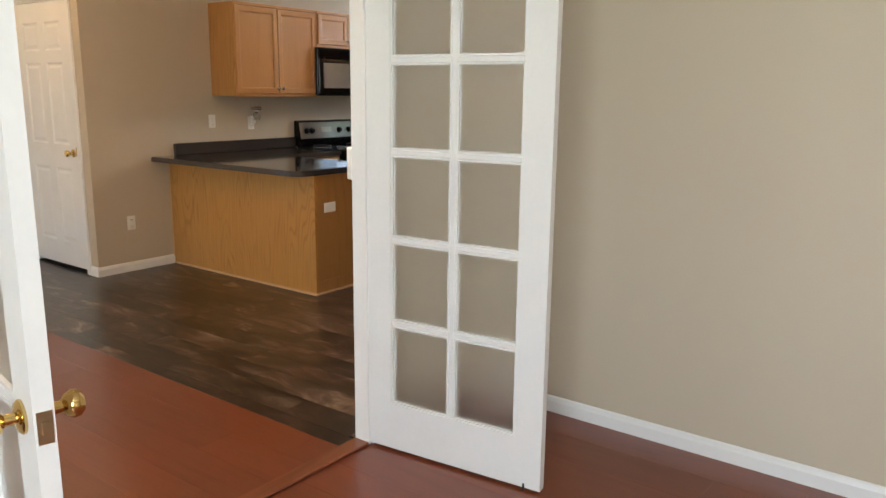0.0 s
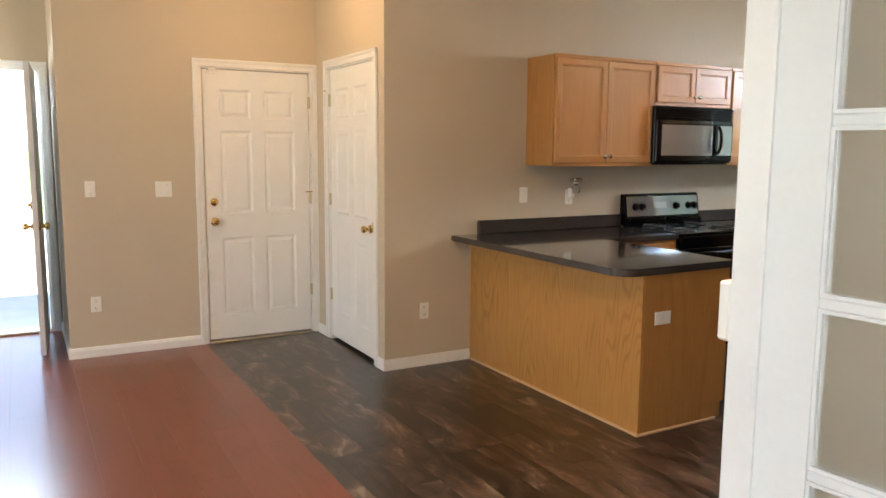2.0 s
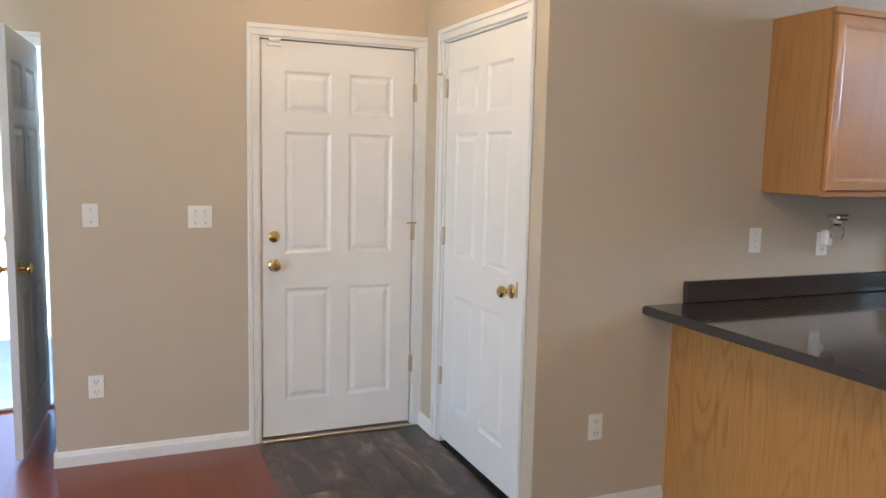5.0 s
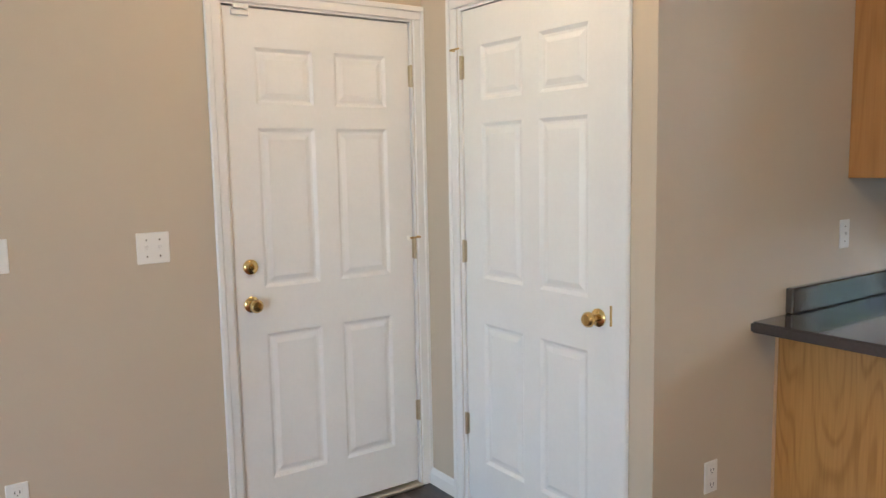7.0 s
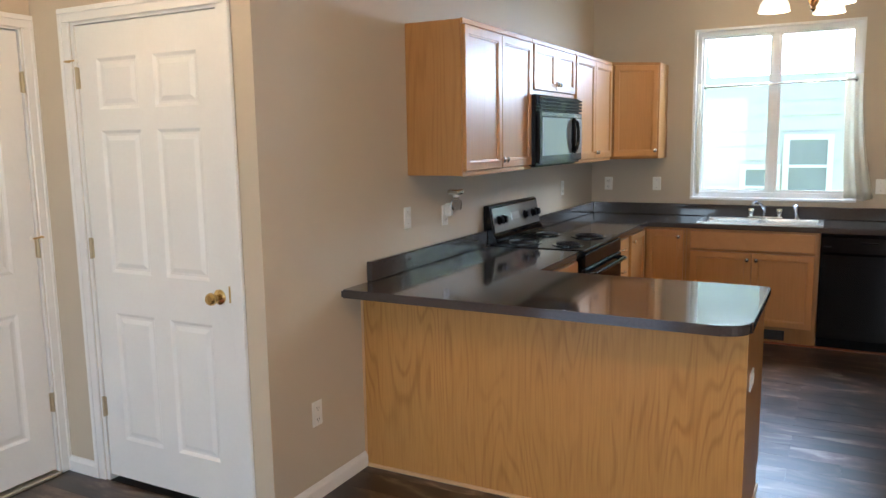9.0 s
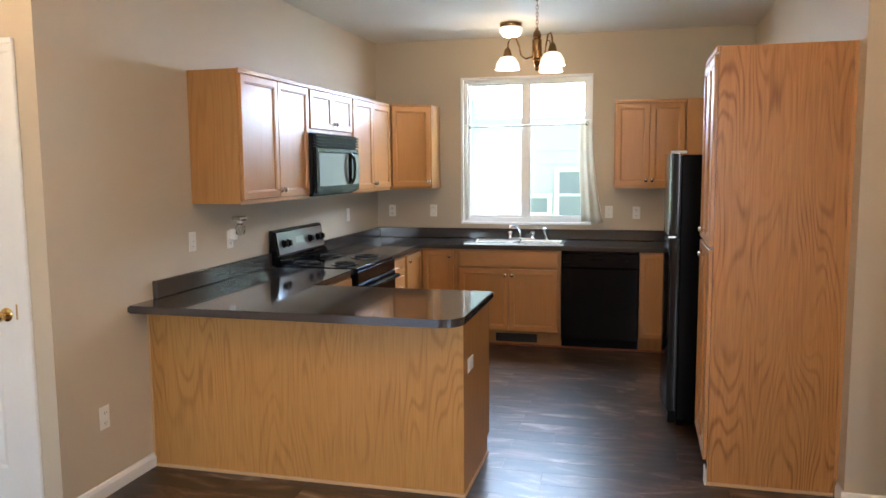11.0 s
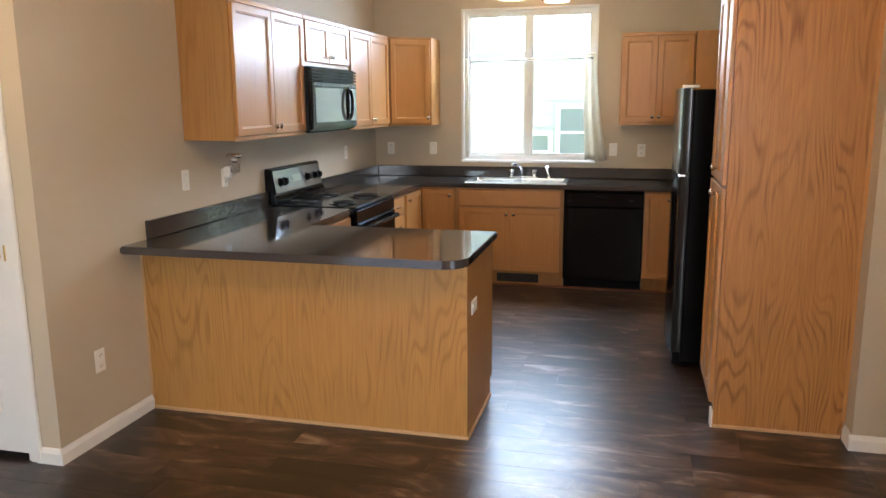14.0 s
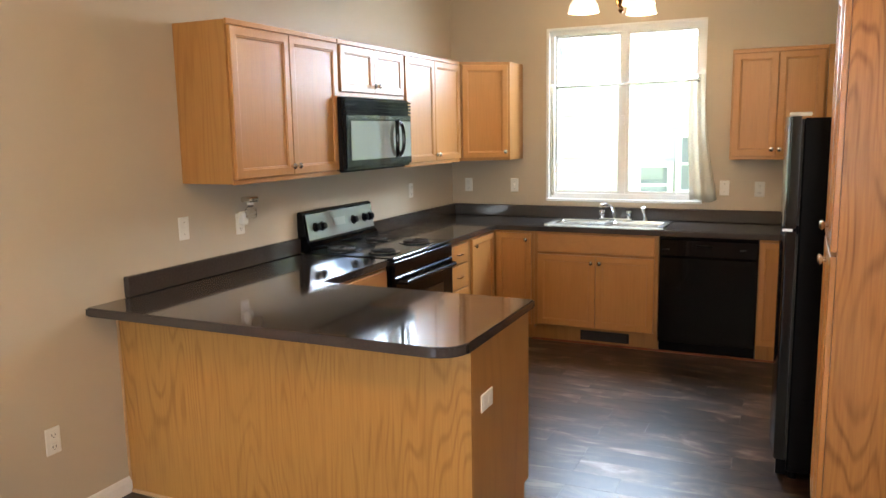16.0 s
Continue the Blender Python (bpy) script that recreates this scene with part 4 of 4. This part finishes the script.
m = facing(PX - 0.03, 4.263, 0, -1, 0)
cab_door(t, m, 0.02, 0.52, 0.13, 0.69)
cab_door(t, m, 0.52, 1.02, 0.13, 0.69)
drawer(t, m, 0.02, 0.52, 0.71, 0.85)
drawer(t, m, 0.52, 1.02, 0.71, 0.85)

# the worktop: one sheet round the corner, cut open for range and sink
top = thing("worktop", (-5.3, 4.0, 0.87), "dark grey laminate worktop with rounded edges", "worktop")
EX, EY, FR = -5.058, 6.728, 3.455
r = 0.10
arc = [(-3.952 - r + r * math.sin(a), FR + r - r * math.cos(a)) for a in [i * math.pi / 16 for i in range(9)]]
bm = prism(bmesh.new(), [(-5.699, FR)] + arc + [(-3.952, 4.285), (EX, 4.285), (EX, 5.0), (-5.699, 5.0)], 0.870, 0.910)
bmesh.ops.bevel(bm, geom=[e for e in bm.edges if abs(e.verts[0].co.z - e.verts[1].co.z) < 1e-4], offset=0.006, segments=2, affect='EDGES')
part("peninsula_top", bm, COUNTER, top)
bm = bmesh.new()
prism(bm, ((-5.699, 5.824), (EX, 5.824), (EX, EY), (-5.699, EY)), 0.870, 0.910)
for q in ((-5.699, -4.70, EY, 7.344), (-3.79, -2.216, EY, 7.344), (-4.70, -3.79, EY, 6.83), (-4.70, -3.79, 7.235, 7.344)):
    box(bm, *q, 0.870, 0.910)
part("corner_top", bm, COUNTER, top)
part("front_lip", boxes((EX - 0.001, EX + 0.006, 5.753, EY, 0.872, 0.908), (EX + 0.006, -2.216, EY - 0.006, EY + 0.001, 0.872, 0.908), bevel=0.0025), COUNTER, top)


def backsplash(x0, x1, y0, y1):
    part("backsplash", boxes((x0, x1, y0, y1, 0.9105, 1.008), bevel=0.005), COUNTER, top)


backsplash(-5.699, -5.668, 3.665, 5.0)
backsplash(-5.699, -5.668, 5.824, 7.343)
backsplash(-5.6675, -2.217, 7.312, 7.343)

# the sink
sink = thing("sink", (-4.245, 7.03, 0.9), "stainless steel double bowl sink", "sink")
bm = boxes((-4.695, -3.805, 6.815, 6.85, 0.9105, 0.918), (-4.695, -3.805, 7.19, 7.25, 0.9105, 0.918), (-4.695, -4.655, 6.85, 7.19, 0.9105, 0.918), (-3.845, -3.805, 6.85, 7.19, 0.9105, 0.918), (-4.265, -4.225, 6.85, 7.19, 0.905, 0.918))
part("rim", bm, STEEL, sink)
for a, b in ((-4.655, -4.265), (-4.225, -3.845)):
    bm = bmesh.new()
    rings = []
    for i, z in ((0.0, 0.917), (0.012, 0.905), (0.022, 0.78), (0.05, 0.75)):
        rings.append([bm.verts.new(v) for v in ((a + i, 6.85 + i, z), (b - i, 6.85 + i, z), (b - i, 7.19 - i, z), (a + i, 7.19 - i, z))])
    for p, q in zip(rings, rings[1:]):
        for i in range(4):
            bm.faces.new((p[i], p[(i + 1) % 4], q[(i + 1) % 4], q[i]))
    bm.faces.new(rings[-1])
    bowl = part("bowl", bm, STEEL, sink)
    part("drain", lathe(bmesh.new(), ((0.045, 0), (0.045, 0.004), (0.03, 0.003), (0.028, 0.0015)), ((a + b) / 2, 7.02, 0.751), seg=18), CHROME, bowl, smooth=True)
tap = thing("faucet", (-4.23, 7.22, 0.918), "chrome kitchen faucet with two knobs and a sprayer", "faucet")
part("base", boxes((-4.36, -4.10, 7.195, 7.245, 0.9185, 0.932), bevel=0.006), CHROME, tap)
part("spout", tube(bmesh.new(), ((-4.24, 7.22, 0.93), (-4.242, 7.218, 0.985), (-4.26, 7.18, 1.03), (-4.29, 7.10, 1.055), (-4.31, 7.04, 1.05), (-4.312, 7.03, 1.035)), 0.012, 12), CHROME, tap, smooth=True)
for x in (-4.34, -4.13):
    part("handle", lathe(bmesh.new(), ((0.018, 0), (0.016, 0.02), (0.024, 0.03), (0.026, 0.05), (0.020, 0.062), (0.004, 0.064)), (x, 7.22, 0.93)), CHROME, tap, "ribbed clear and chrome handle", smooth=True)
part("sprayer", lathe(bmesh.new(), ((0.022, 0), (0.020, 0.012), (0.013, 0.03), (0.013, 0.07), (0.020, 0.085), (0.022, 0.11), (0.010, 0.118)), (-4.0, 7.22, 0.9185), (-0.15, -0.25, 1)), CHROME, tap, smooth=True)

# the range
st = thing("range", (-5.37, 5.36, 0), "black electric range with coil burners", "stove")
Y0, Y1 = 5.004, 5.820
part("body", boxes((-5.69, -5.06, Y0, Y1, 0.02, 0.895)), BLACK, st)
part("cooktop", boxes((-5.66, -5.035, Y0, Y1, 0.8955, 0.915), bevel=0.006), BLACK, st)
part("oven_door", boxes((-5.0595, -5.025, Y0 + 0.006, Y1 - 0.006, 0.23, 0.80), bevel=0.006), BLACK, st)
part("oven_window", boxes((-5.0248, -5.022, Y0 + 0.16, Y1 - 0.16, 0.36, 0.66)), BLACKGLASS, st)
part("front_trim", boxes((-5.0595, -5.03, Y0 + 0.003, Y1 - 0.003, 0.805, 0.89), bevel=0.004), BLACK, st)
part("storage_drawer", boxes((-5.0595, -5.03, Y0 + 0.006, Y1 - 0.006, 0.06, 0.222), bevel=0.006), BLACK, st)
bm = tube(bmesh.new(), ((-5.03, Y0 + 0.05, 0.765), (-4.985, Y0 + 0.06, 0.765), (-4.985, Y1 - 0.06, 0.765), (-5.03, Y1 - 0.05, 0.765)), 0.014, 10)
part("handle", bm, BLACK, st, "glossy black oven handle", smooth=True)
bm = bmesh.new()
ends = []
for y in (Y0, Y1):
    ends.append([bm.verts.new((x, y, z)) for x, z in ((-5.695, 0.915), (-5.60, 0.915), (-5.602, 0.955), (-5.625, 0.975), (-5.655, 1.155), (-5.675, 1.165), (-5.695, 1.16))])
k = len(ends[0])
for i in range(k):
    bm.faces.new((ends[0][i], ends[0][(i + 1) % k], ends[1][(i + 1) % k], ends[1][i]))
bm.faces.new(ends[0])
bm.faces.new(ends[1][::-1])
guard = part("backguard", bm, BLACK, st)
bm = bmesh.new()
fm = Matrix(((0, 0.986, -0.164, -5.636), (1, 0, 0, 0), (0, 0.164, 0.986, 1.062), (0, 0, 0, 1)))
box(bm, Y0 + 0.015, Y1 - 0.015, 0.0, 0.006, -0.075, 0.085, 0.002, fm)
part("control_panel", bm, PANELGLASS, guard, "glossy control panel reflecting the daylight")
for y in (Y0 + 0.10, Y0 + 0.17, Y1 - 0.27, Y1 - 0.13, Y1 - 0.06):
    bm = lathe(bmesh.new(), ((0.031, 0), (0.031, 0.006), (0.024, 0.010), (0.021, 0.028), (0.004, 0.030)), (0, 0, 0), (0, 1, 0), 18)
    bmesh.ops.transform(bm, matrix=fm @ Matrix.Translation((y, 0.006, 0.0)), verts=bm.verts)
    part("knob", bm, BLACKTEX, guard, smooth=True)
bm = bmesh.new()
box(bm, Y0 + 0.30, Y0 + 0.44, 0.006, 0.008, -0.015, 0.035, 0, fm)
part("clock_display", bm, MIRRORGLASS, guard)
for x, y, r0 in ((-5.50, Y0 + 0.19, 0.095), (-5.50, Y1 - 0.19, 0.075), (-5.20, Y0 + 0.19, 0.075), (-5.20, Y1 - 0.19, 0.095)):
    b = part("burner", lathe(bmesh.new(), ((r0 + 0.022, 0), (r0 + 0.022, 0.004), (r0 + 0.012, 0.005), (r0 * 0.9, 0.001)), (x, y, 0.915), seg=28), BLACKGLASS, st, "black enamel drip bowl", smooth=True)
    pts = [(x + (0.018 + (r0 - 0.018) * i / 90) * math.cos(i * 0.2793), y + (0.018 + (r0 - 0.018) * i / 90) * math.sin(i * 0.2793), 0.925) for i in range(91)]
    part("coil", tube(bmesh.new(), pts, 0.0055, 6), COIL, b, smooth=True)

# the microwave
mw = thing("microwave", (-5.5, 5.4, 1.415), "black over-the-range microwave with oval handle", "microwave")
M0, M1, MF = 4.985, 5.815, -5.335
part("body", boxes((-5.698, MF, M0, M1, 1.415, 1.842), bevel=0.004), BLACK, mw)
part("door", boxes((MF + 0.0005, MF + 0.022, M0 + 0.004, M1 - 0.004, 1.43, 1.745), bevel=0.006), BLACK, mw)
part("window", boxes((MF + 0.0225, MF + 0.026, M0 + 0.055, M1 - 0.235, 1.475, 1.705)), MIRRORGLASS, mw, "mirror-dark door glass")
part("control_panel", boxes((MF + 0.0225, MF + 0.026, M1 - 0.20, M1 - 0.02, 1.475, 1.705)), MIRRORGLASS, mw)
part("display_band", boxes((MF + 0.0225, MF + 0.025, M0 + 0.03, M1 - 0.02, 1.715, 1.738)), BLACKGLASS, mw)
for i in range(4):
    part("vent_slat", boxes((MF + 0.0005, MF + 0.024, M0 + 0.006, M1 - 0.006, 1.752 + i * 0.021, 1.767 + i * 0.021), bevel=0.004), BLACK, mw)
pts = []
for i in range(33):
    a = 2 * math.pi * i / 32
    pts.append((MF + 0.042 + 0.006 * math.cos(a * 2), M1 - 0.205 + 0.042 * math.cos(a), 1.595 + 0.108 * (abs(math.sin(a)) ** 0.75) * (1 if math.sin(a) > 0 else -1)))
part("handle", tube(bmesh.new(), pts, 0.012, 8), BLACK, mw, "glossy black oval handle", smooth=True)
part("base_plate", boxes((-5.66, MF - 0.02, M0 + 0.03, M1 - 0.03, 1.405, 1.4145)), BLACKTEX, mw)

# tall pantry cabinet and refrigerator on the east side
t = thing("tall_cabinet", (-2.5, 4.35, 0), "tall honey oak pantry cabinet with wavy-grain side", "cabinet")
TX = -2.815
part("side_panel", boxes((TX, -2.232, 4.04, 4.058, 0.0, 2.164)), OAKTALL, t, "oak veneer side with bold wavy grain")
part("body", boxes((TX, -2.217, 4.0585, 4.655, 0.10, 2.164), (TX + 0.07, -2.217, 4.0585, 4.655, 0.0, 0.0995)), OAKSIDE, t)
part("scribe_strip", boxes((-2.2315, -2.216, 4.036, 4.058, 0.09, 2.164)), MAPLE, t)
part("base_strip", boxes((TX - 0.004, -2.232, 4.030, 4.0395, 0, 0.018), bevel=0.003), PALEWOOD, t, "pale wooden strip along the floor")
part("corner_foot", boxes((TX - 0.012, TX - 0.0005, 4.030, 4.10, 0, 0.088), bevel=0.003), WHITE, t, "short white skirting end")
m = facing(TX, 4.655, 0, 0, -1)
for a, b, kz in ((0.12, 1.19, 1.135), (1.205, 2.13, 1.265)):
    cab_door(t, m, 0.015, 0.3025, a, b, (0.275, kz))
    cab_door(t, m, 0.3025, 0.59, a, b, (0.33, kz))
bm = bmesh.new()
box(bm, 0, 0.61, 0, 0.014, 2.142, 2.168, 0.002, m)
part("top_rail", bm, MAPLE_H, t)

fr = thing("refrigerator", (-2.6, 5.5, 0), "glossy black top-freezer refrigerator", "refrigerator")
R0, R1 = 4.89, 5.65
part("body", boxes((-2.93, -2.235, R0, R1, 0.04, 1.665), bevel=0.008), BLACKTEX, fr)


def bowed_door(name, z0, z1, label):
    """A refrigerator door whose front bows outwards, with well rounded edges and a dark gasket behind."""
    mid, half = (R0 + R1) / 2, (R1 - R0) / 2 + 0.002
    front = [(-2.985 - 0.026 * (1 - (k / 8) ** 2), mid + half * k / 8) for k in range(-8, 9)]
    bm = prism(bmesh.new(), [(-2.940, mid + half), (-2.940, mid - half)] + front, z0, z1)
    rim = [e for e in bm.edges if max(v.co.x for v in e.verts) < -2.95 and (abs(e.verts[0].co.z - e.verts[1].co.z) < 1e-4 or abs(abs(e.verts[0].co.y - mid) - half) < 1e-4)]
    bmesh.ops.bevel(bm, geom=rim, offset=0.008, segments=3, affect='EDGES', profile=0.5)
    d = part(name, bm, GLOSSBLACK, fr, label, smooth=True)
    part("gasket", boxes((-2.9395, -2.9305, R0 + 0.006, R1 - 0.006, z0 + 0.012, z1 - 0.012)), DARKSLOT, d)


bowed_door("freezer_door", 1.18, 1.672, "glossy black freezer door")
bowed_door("fridge_door", 0.10, 1.168, "glossy black lower door")
part("hinge_cover", boxes((-2.99, -2.90, R0 + 0.01, R0 + 0.06, 1.6725, 1.69), bevel=0.004), PLASTIC, fr)
part("hinge_plate", boxes((-2.995, -2.955, R0 - 0.006, R0 - 0.0025, 1.168, 1.180)), STEEL, fr)
part("kick_grille", boxes((-2.975, -2.931, R0 + 0.02, R1 - 0.02, 0.02, 0.095)), BLACKTEX, fr)
for y in (R0 + 0.05, R1 - 0.05):
    part("foot", lathe(bmesh.new(), ((0.02, 0), (0.02, 0.041)), (-2.90, y, 0)), BLACKTEX, fr)

# ---------------------------------------------------------------- lamps
ch = thing("chandelier", (-3.90, 5.70, H), "brass chandelier with lit glass bell shades", "chandelier")
cx, cy = -3.90, 5.70
part("canopy", lathe(bmesh.new(), ((0.070, 0), (0.068, -0.010), (0.045, -0.020), (0.012, -0.026), (0.010, -0.040)), (cx, cy, H)), BRONZE, ch, smooth=True)
for i in range(8):
    z = 2.752 - i * 0.0255
    pts = [(cx + (0.009 * math.cos(a) if i % 2 else 0), cy + (0 if i % 2 else 0.009 * math.cos(a)), z + 0.019 * math.sin(a)) for a in [k * math.pi / 5 for k in range(11)]]
    part("chain_link", tube(bmesh.new(), pts, 0.0025, 6), BRONZE, ch)
part("column", lathe(bmesh.new(), ((0.006, 0.225), (0.020, 0.205), (0.028, 0.185), (0.030, 0.165), (0.022, 0.155), (0.034, 0.145), (0.036, 0.02), (0.028, 0.01), (0.034, 0.0), (0.022, -0.03), (0.012, -0.045), (0.018, -0.058), (0.003, -0.075)), (cx, cy, 2.355)), BRONZE, ch, "turned brass column", smooth=True)
for k in range(3):
    a = radians(188 + 120 * k)
    ux, uy = math.cos(a), math.sin(a)
    P = lambda d, z: (cx + ux * d, cy + uy * d, z)
    part("arm", tube(bmesh.new(), [P(0.03, 2.385), P(0.08, 2.370), P(0.115, 2.395), P(0.125, 2.455), P(0.15, 2.515), P(0.185, 2.520), P(0.205, 2.485), P(0.21, 2.425)], 0.006, 8), BRONZE, ch, smooth=True)
    part("socket", lathe(bmesh.new(), ((0.010, 0.05), (0.022, 0.035), (0.030, 0.005), (0.034, -0.012)), P(0.21, 2.400)), BRONZE, ch, smooth=True)
    part("shade", lathe(bmesh.new(), ((0.030, 0.0), (0.055, -0.012), (0.080, -0.05), (0.088, -0.088), (0.090, -0.094), (0.084, -0.094), (0.076, -0.05), (0.028, -0.006)), P(0.21, 2.390), seg=24), SHADE, ch, "lit white glass bell shade", smooth=True)
    bulb("chandelier_bulb", P(0.21, 2.275), 0.45, WARM, 0.04)


def flush_lamp(x, y, k=0.8):
    t = thing("ceiling_lamp", (x, y, H), "round flush ceiling lamp with lit glass bowl", "ceiling lamp", "flush lamps")
    part("base", lathe(bmesh.new(), [(r * k, h * k) for r, h in ((0.118, 0), (0.120, -0.02), (0.112, -0.042), (0.10, -0.042))], (x, y, H), seg=28), BRONZE, t, "brass ceiling plate", smooth=True)
    part("bowl", lathe(bmesh.new(), [(r * k, h * k) for r, h in ((0.105, -0.0425), (0.122, -0.065), (0.118, -0.10), (0.085, -0.135), (0.035, -0.152), (0.003, -0.155))], (x, y, H), seg=28), SHADE, t, "lit white glass bowl", smooth=True)


flush_lamp(-4.25, 6.68)
flush_lamp(-6.0, 2.3)
flush_lamp(-7.4, -0.4)
flush_lamp(-3.4, 1.9)
flush_lamp(-1.0, 3.48)
bulb("sink_lamp_bulb", (-4.25, 6.68, 2.62), 0.8, WARM, 0.06)

# ---------------------------------------------------------------- switches and outlets


def plate(m, kind, label, w=0.070, h=0.114):
    """A wall plate with its switches or sockets, in the frame of the wall face; m is at its middle."""
    t = thing({"outlet": "wall_outlet", "switch": "light_switch", "blank": "wall_plate", "double": "light_switch"}[kind], m, label, "outlet" if kind == "outlet" else "switch", "wall plates")
    if kind == "double":
        w = 0.116
    part("cover", boxes((-w / 2, w / 2, 0, 0.006, -h / 2, h / 2), bevel=0.0025), PLASTIC, t, local=True)
    if kind == "outlet":
        for z in (0.026, -0.026) if h > w else ():
            s = part("socket", boxes((-0.016, 0.016, 0.0062, 0.0085, z - 0.017, z + 0.017), bevel=0.001), PLASTIC, t, local=True)
            part("slot", boxes((-0.009, -0.006, 0.0087, 0.0092, z - 0.004, z + 0.006), (0.006, 0.009, 0.0087, 0.0092, z - 0.004, z + 0.006), (-0.002, 0.002, 0.0087, 0.0092, z - 0.012, z - 0.008)), DARKSLOT, s, local=True)
        for x in (0.026, -0.026) if w > h else ():
            part("socket", boxes((x - 0.017, x + 0.017, 0.0062, 0.0085, -0.016, 0.016), bevel=0.001), PLASTIC, t, local=True)
    else:
        for x in ((-0.023, 0.023) if kind == "double" else (0.0,)):
            part("toggle", boxes((x - 0.005, x + 0.005, 0.0062, 0.016, -0.003, 0.010), bevel=0.002), PLASTIC, t, local=True)
            for z in (-0.03, 0.03):
                part("screw", lathe(bmesh.new(), ((0.003, 0), (0.003, 0.001)), (x, 0.0062, z), (0, 1, 0), 8), STEEL, t, local=True)
    return t


plate(facing(-5.70, 3.240, 0.393, 0, 1), "outlet", "white duplex outlet low on the wall")
plate(facing(-5.70, 4.063, 1.18, 0, 1), "switch", "white switch plate above the worktop")
plate(facing(-5.70, 4.485, 1.155, 0, 1), "outlet", "white outlet with a plug-in air freshener")
plate(facing(-5.70, 6.53, 1.18, 0, 1), "outlet", "white outlet beside the range")
plate(facing(-7.0, 1.256, 1.214, 0, 1), "switch", "white single light switch in the hall")
plate(facing(-7.0, 1.750, 1.204, 0, 1), "double", "white double light switch beside the door")
plate(facing(-7.0, 1.257, 0.385, 0, 1), "outlet", "white duplex outlet low on the hall wall")
plate(facing(-5.545, 7.345, 1.172, 1, 0), "outlet", "white outlet over the corner worktop")
plate(facing(-5.122, 7.345, 1.174, 1, 0), "switch", "white switch plate beside the window")
plate(facing(-3.438, 7.345, 1.173, 1, 0), "switch", "white switch plate near the curtain")
plate(facing(-3.19, 7.345, 1.168, 1, 0), "outlet", "white outlet behind the refrigerator")
plate(facing(PX, 3.76, 0.632, 0, 1), "outlet", "white outlet on the end of the peninsula", 0.114, 0.070)
t = thing("door_sensor", (-2.20, 2.15, 1.17), "white alarm sensor box on the door casing", "sensor")
part("housing", boxes((-2.218, -2.1845, 2.128, 2.172, 1.105, 1.235), bevel=0.006), PLASTIC, t)
part("cover_seam", boxes((-2.2195, -2.2182, 2.134, 2.166, 1.168, 1.171)), DARKSLOT, t)
t = thing("air_freshener", (-5.68, 4.492, 1.20), "plug-in air freshener with a clear bottle", "air freshener")
part("plug", boxes((-5.692, -5.652, 4.462, 4.508, 1.150, 1.222), bevel=0.008), PLASTIC, t)
part("bottle", lathe(bmesh.new(), ((0.024, 0), (0.031, 0.010), (0.032, 0.048), (0.016, 0.062), (0.013, 0.072)), (-5.632, 4.50, 1.186), seg=18), SMOKE, t, "clear glass bottle", smooth=True)
part("collar", lathe(bmesh.new(), ((0.018, 0), (0.018, 0.012), (0.014, 0.014)), (-5.632, 4.50, 1.2585), seg=16), PLASTIC, t, smooth=True)
part("cap", boxes((-5.672, -5.598, 4.462, 4.538, 1.2735, 1.302), bevel=0.008), NICKEL, t, "grey metallic cap")

# ---------------------------------------------------------------- floors, laid piece by piece
structure("threshold_study", boxes((-2.165, -2.085, 0.565, 2.105, 0.004, 0.013), bevel=0.004), STRIP, "reddish wooden threshold strip", "threshold")


def laid_floor(name, areas, w, length, mat, label, joint):
    """A floor of planks along x, each an object of its own, on a dark underlay."""
    bm = bmesh.new()
    for x0, x1, y0, y1 in areas:
        box(bm, x0, x1, y0, y1, -0.16, -0.004)
    base = structure(name, bm, JOINT, label, "floor")
    rng = random.Random(7)
    shapes = {}
    for x0, x1, y0, y1 in areas:
        rows = max(1, round((y1 - y0) / w))
        ww = (y1 - y0) / rows
        for j in range(rows):
            x = x0 - rng.choice((0.0, 0.25, 0.5, 0.75)) * length
            while x < x1 - 1e-6:
                a, b = max(x, x0), min(x + length, x1)
                x += length
                if b - a < 0.02:
                    continue
                key = (round(b - a, 3), round(ww, 3))
                if key not in shapes:
                    q = box(bmesh.new(), joint / 2, b - a - joint / 2, joint / 2, ww - joint / 2, -0.004, 0.0, 0.0003)
                    bmesh.ops.recalc_face_normals(q, faces=q.faces)
                    me = bpy.data.meshes.new("plank")
                    q.to_mesh(me)
                    q.free()
                    me.materials.append(mat)
                    shapes[key] = me
                ob = new("plank", shapes[key])
                ob.parent = base
                ob.location = (a, y0 + j * ww, 0)
    return base


laid_floor("floor_kitchen", ((-7.0, -2.165, 2.02, 2.105), (-7.0, -2.21, 2.105, 2.94), (-5.70, -2.21, 2.94, 7.345), (-2.21, 0.6, 3.03, 3.92), (-2.21, -2.165, 2.12, 3.03)), 0.153, 0.92, SLATE, "dark slate-look vinyl plank floor", 0.0008)
laid_floor("floor_living", ((-8.0, -2.165, -4.0, 1.075), (-7.0, -2.165, 1.075, 2.02)), 0.19, 1.25, REDFLOOR, "glossy red cherry laminate floor", 0.0005)
laid_floor("floor_study", ((-2.165, 2.0, 0.565, 2.105), (-2.09, 2.0, 2.105, 2.89), (-2.09, 2.0, -1.9, 0.565)), 0.19, 1.25, REDFLOOR, "glossy red cherry laminate floor", 0.0005)
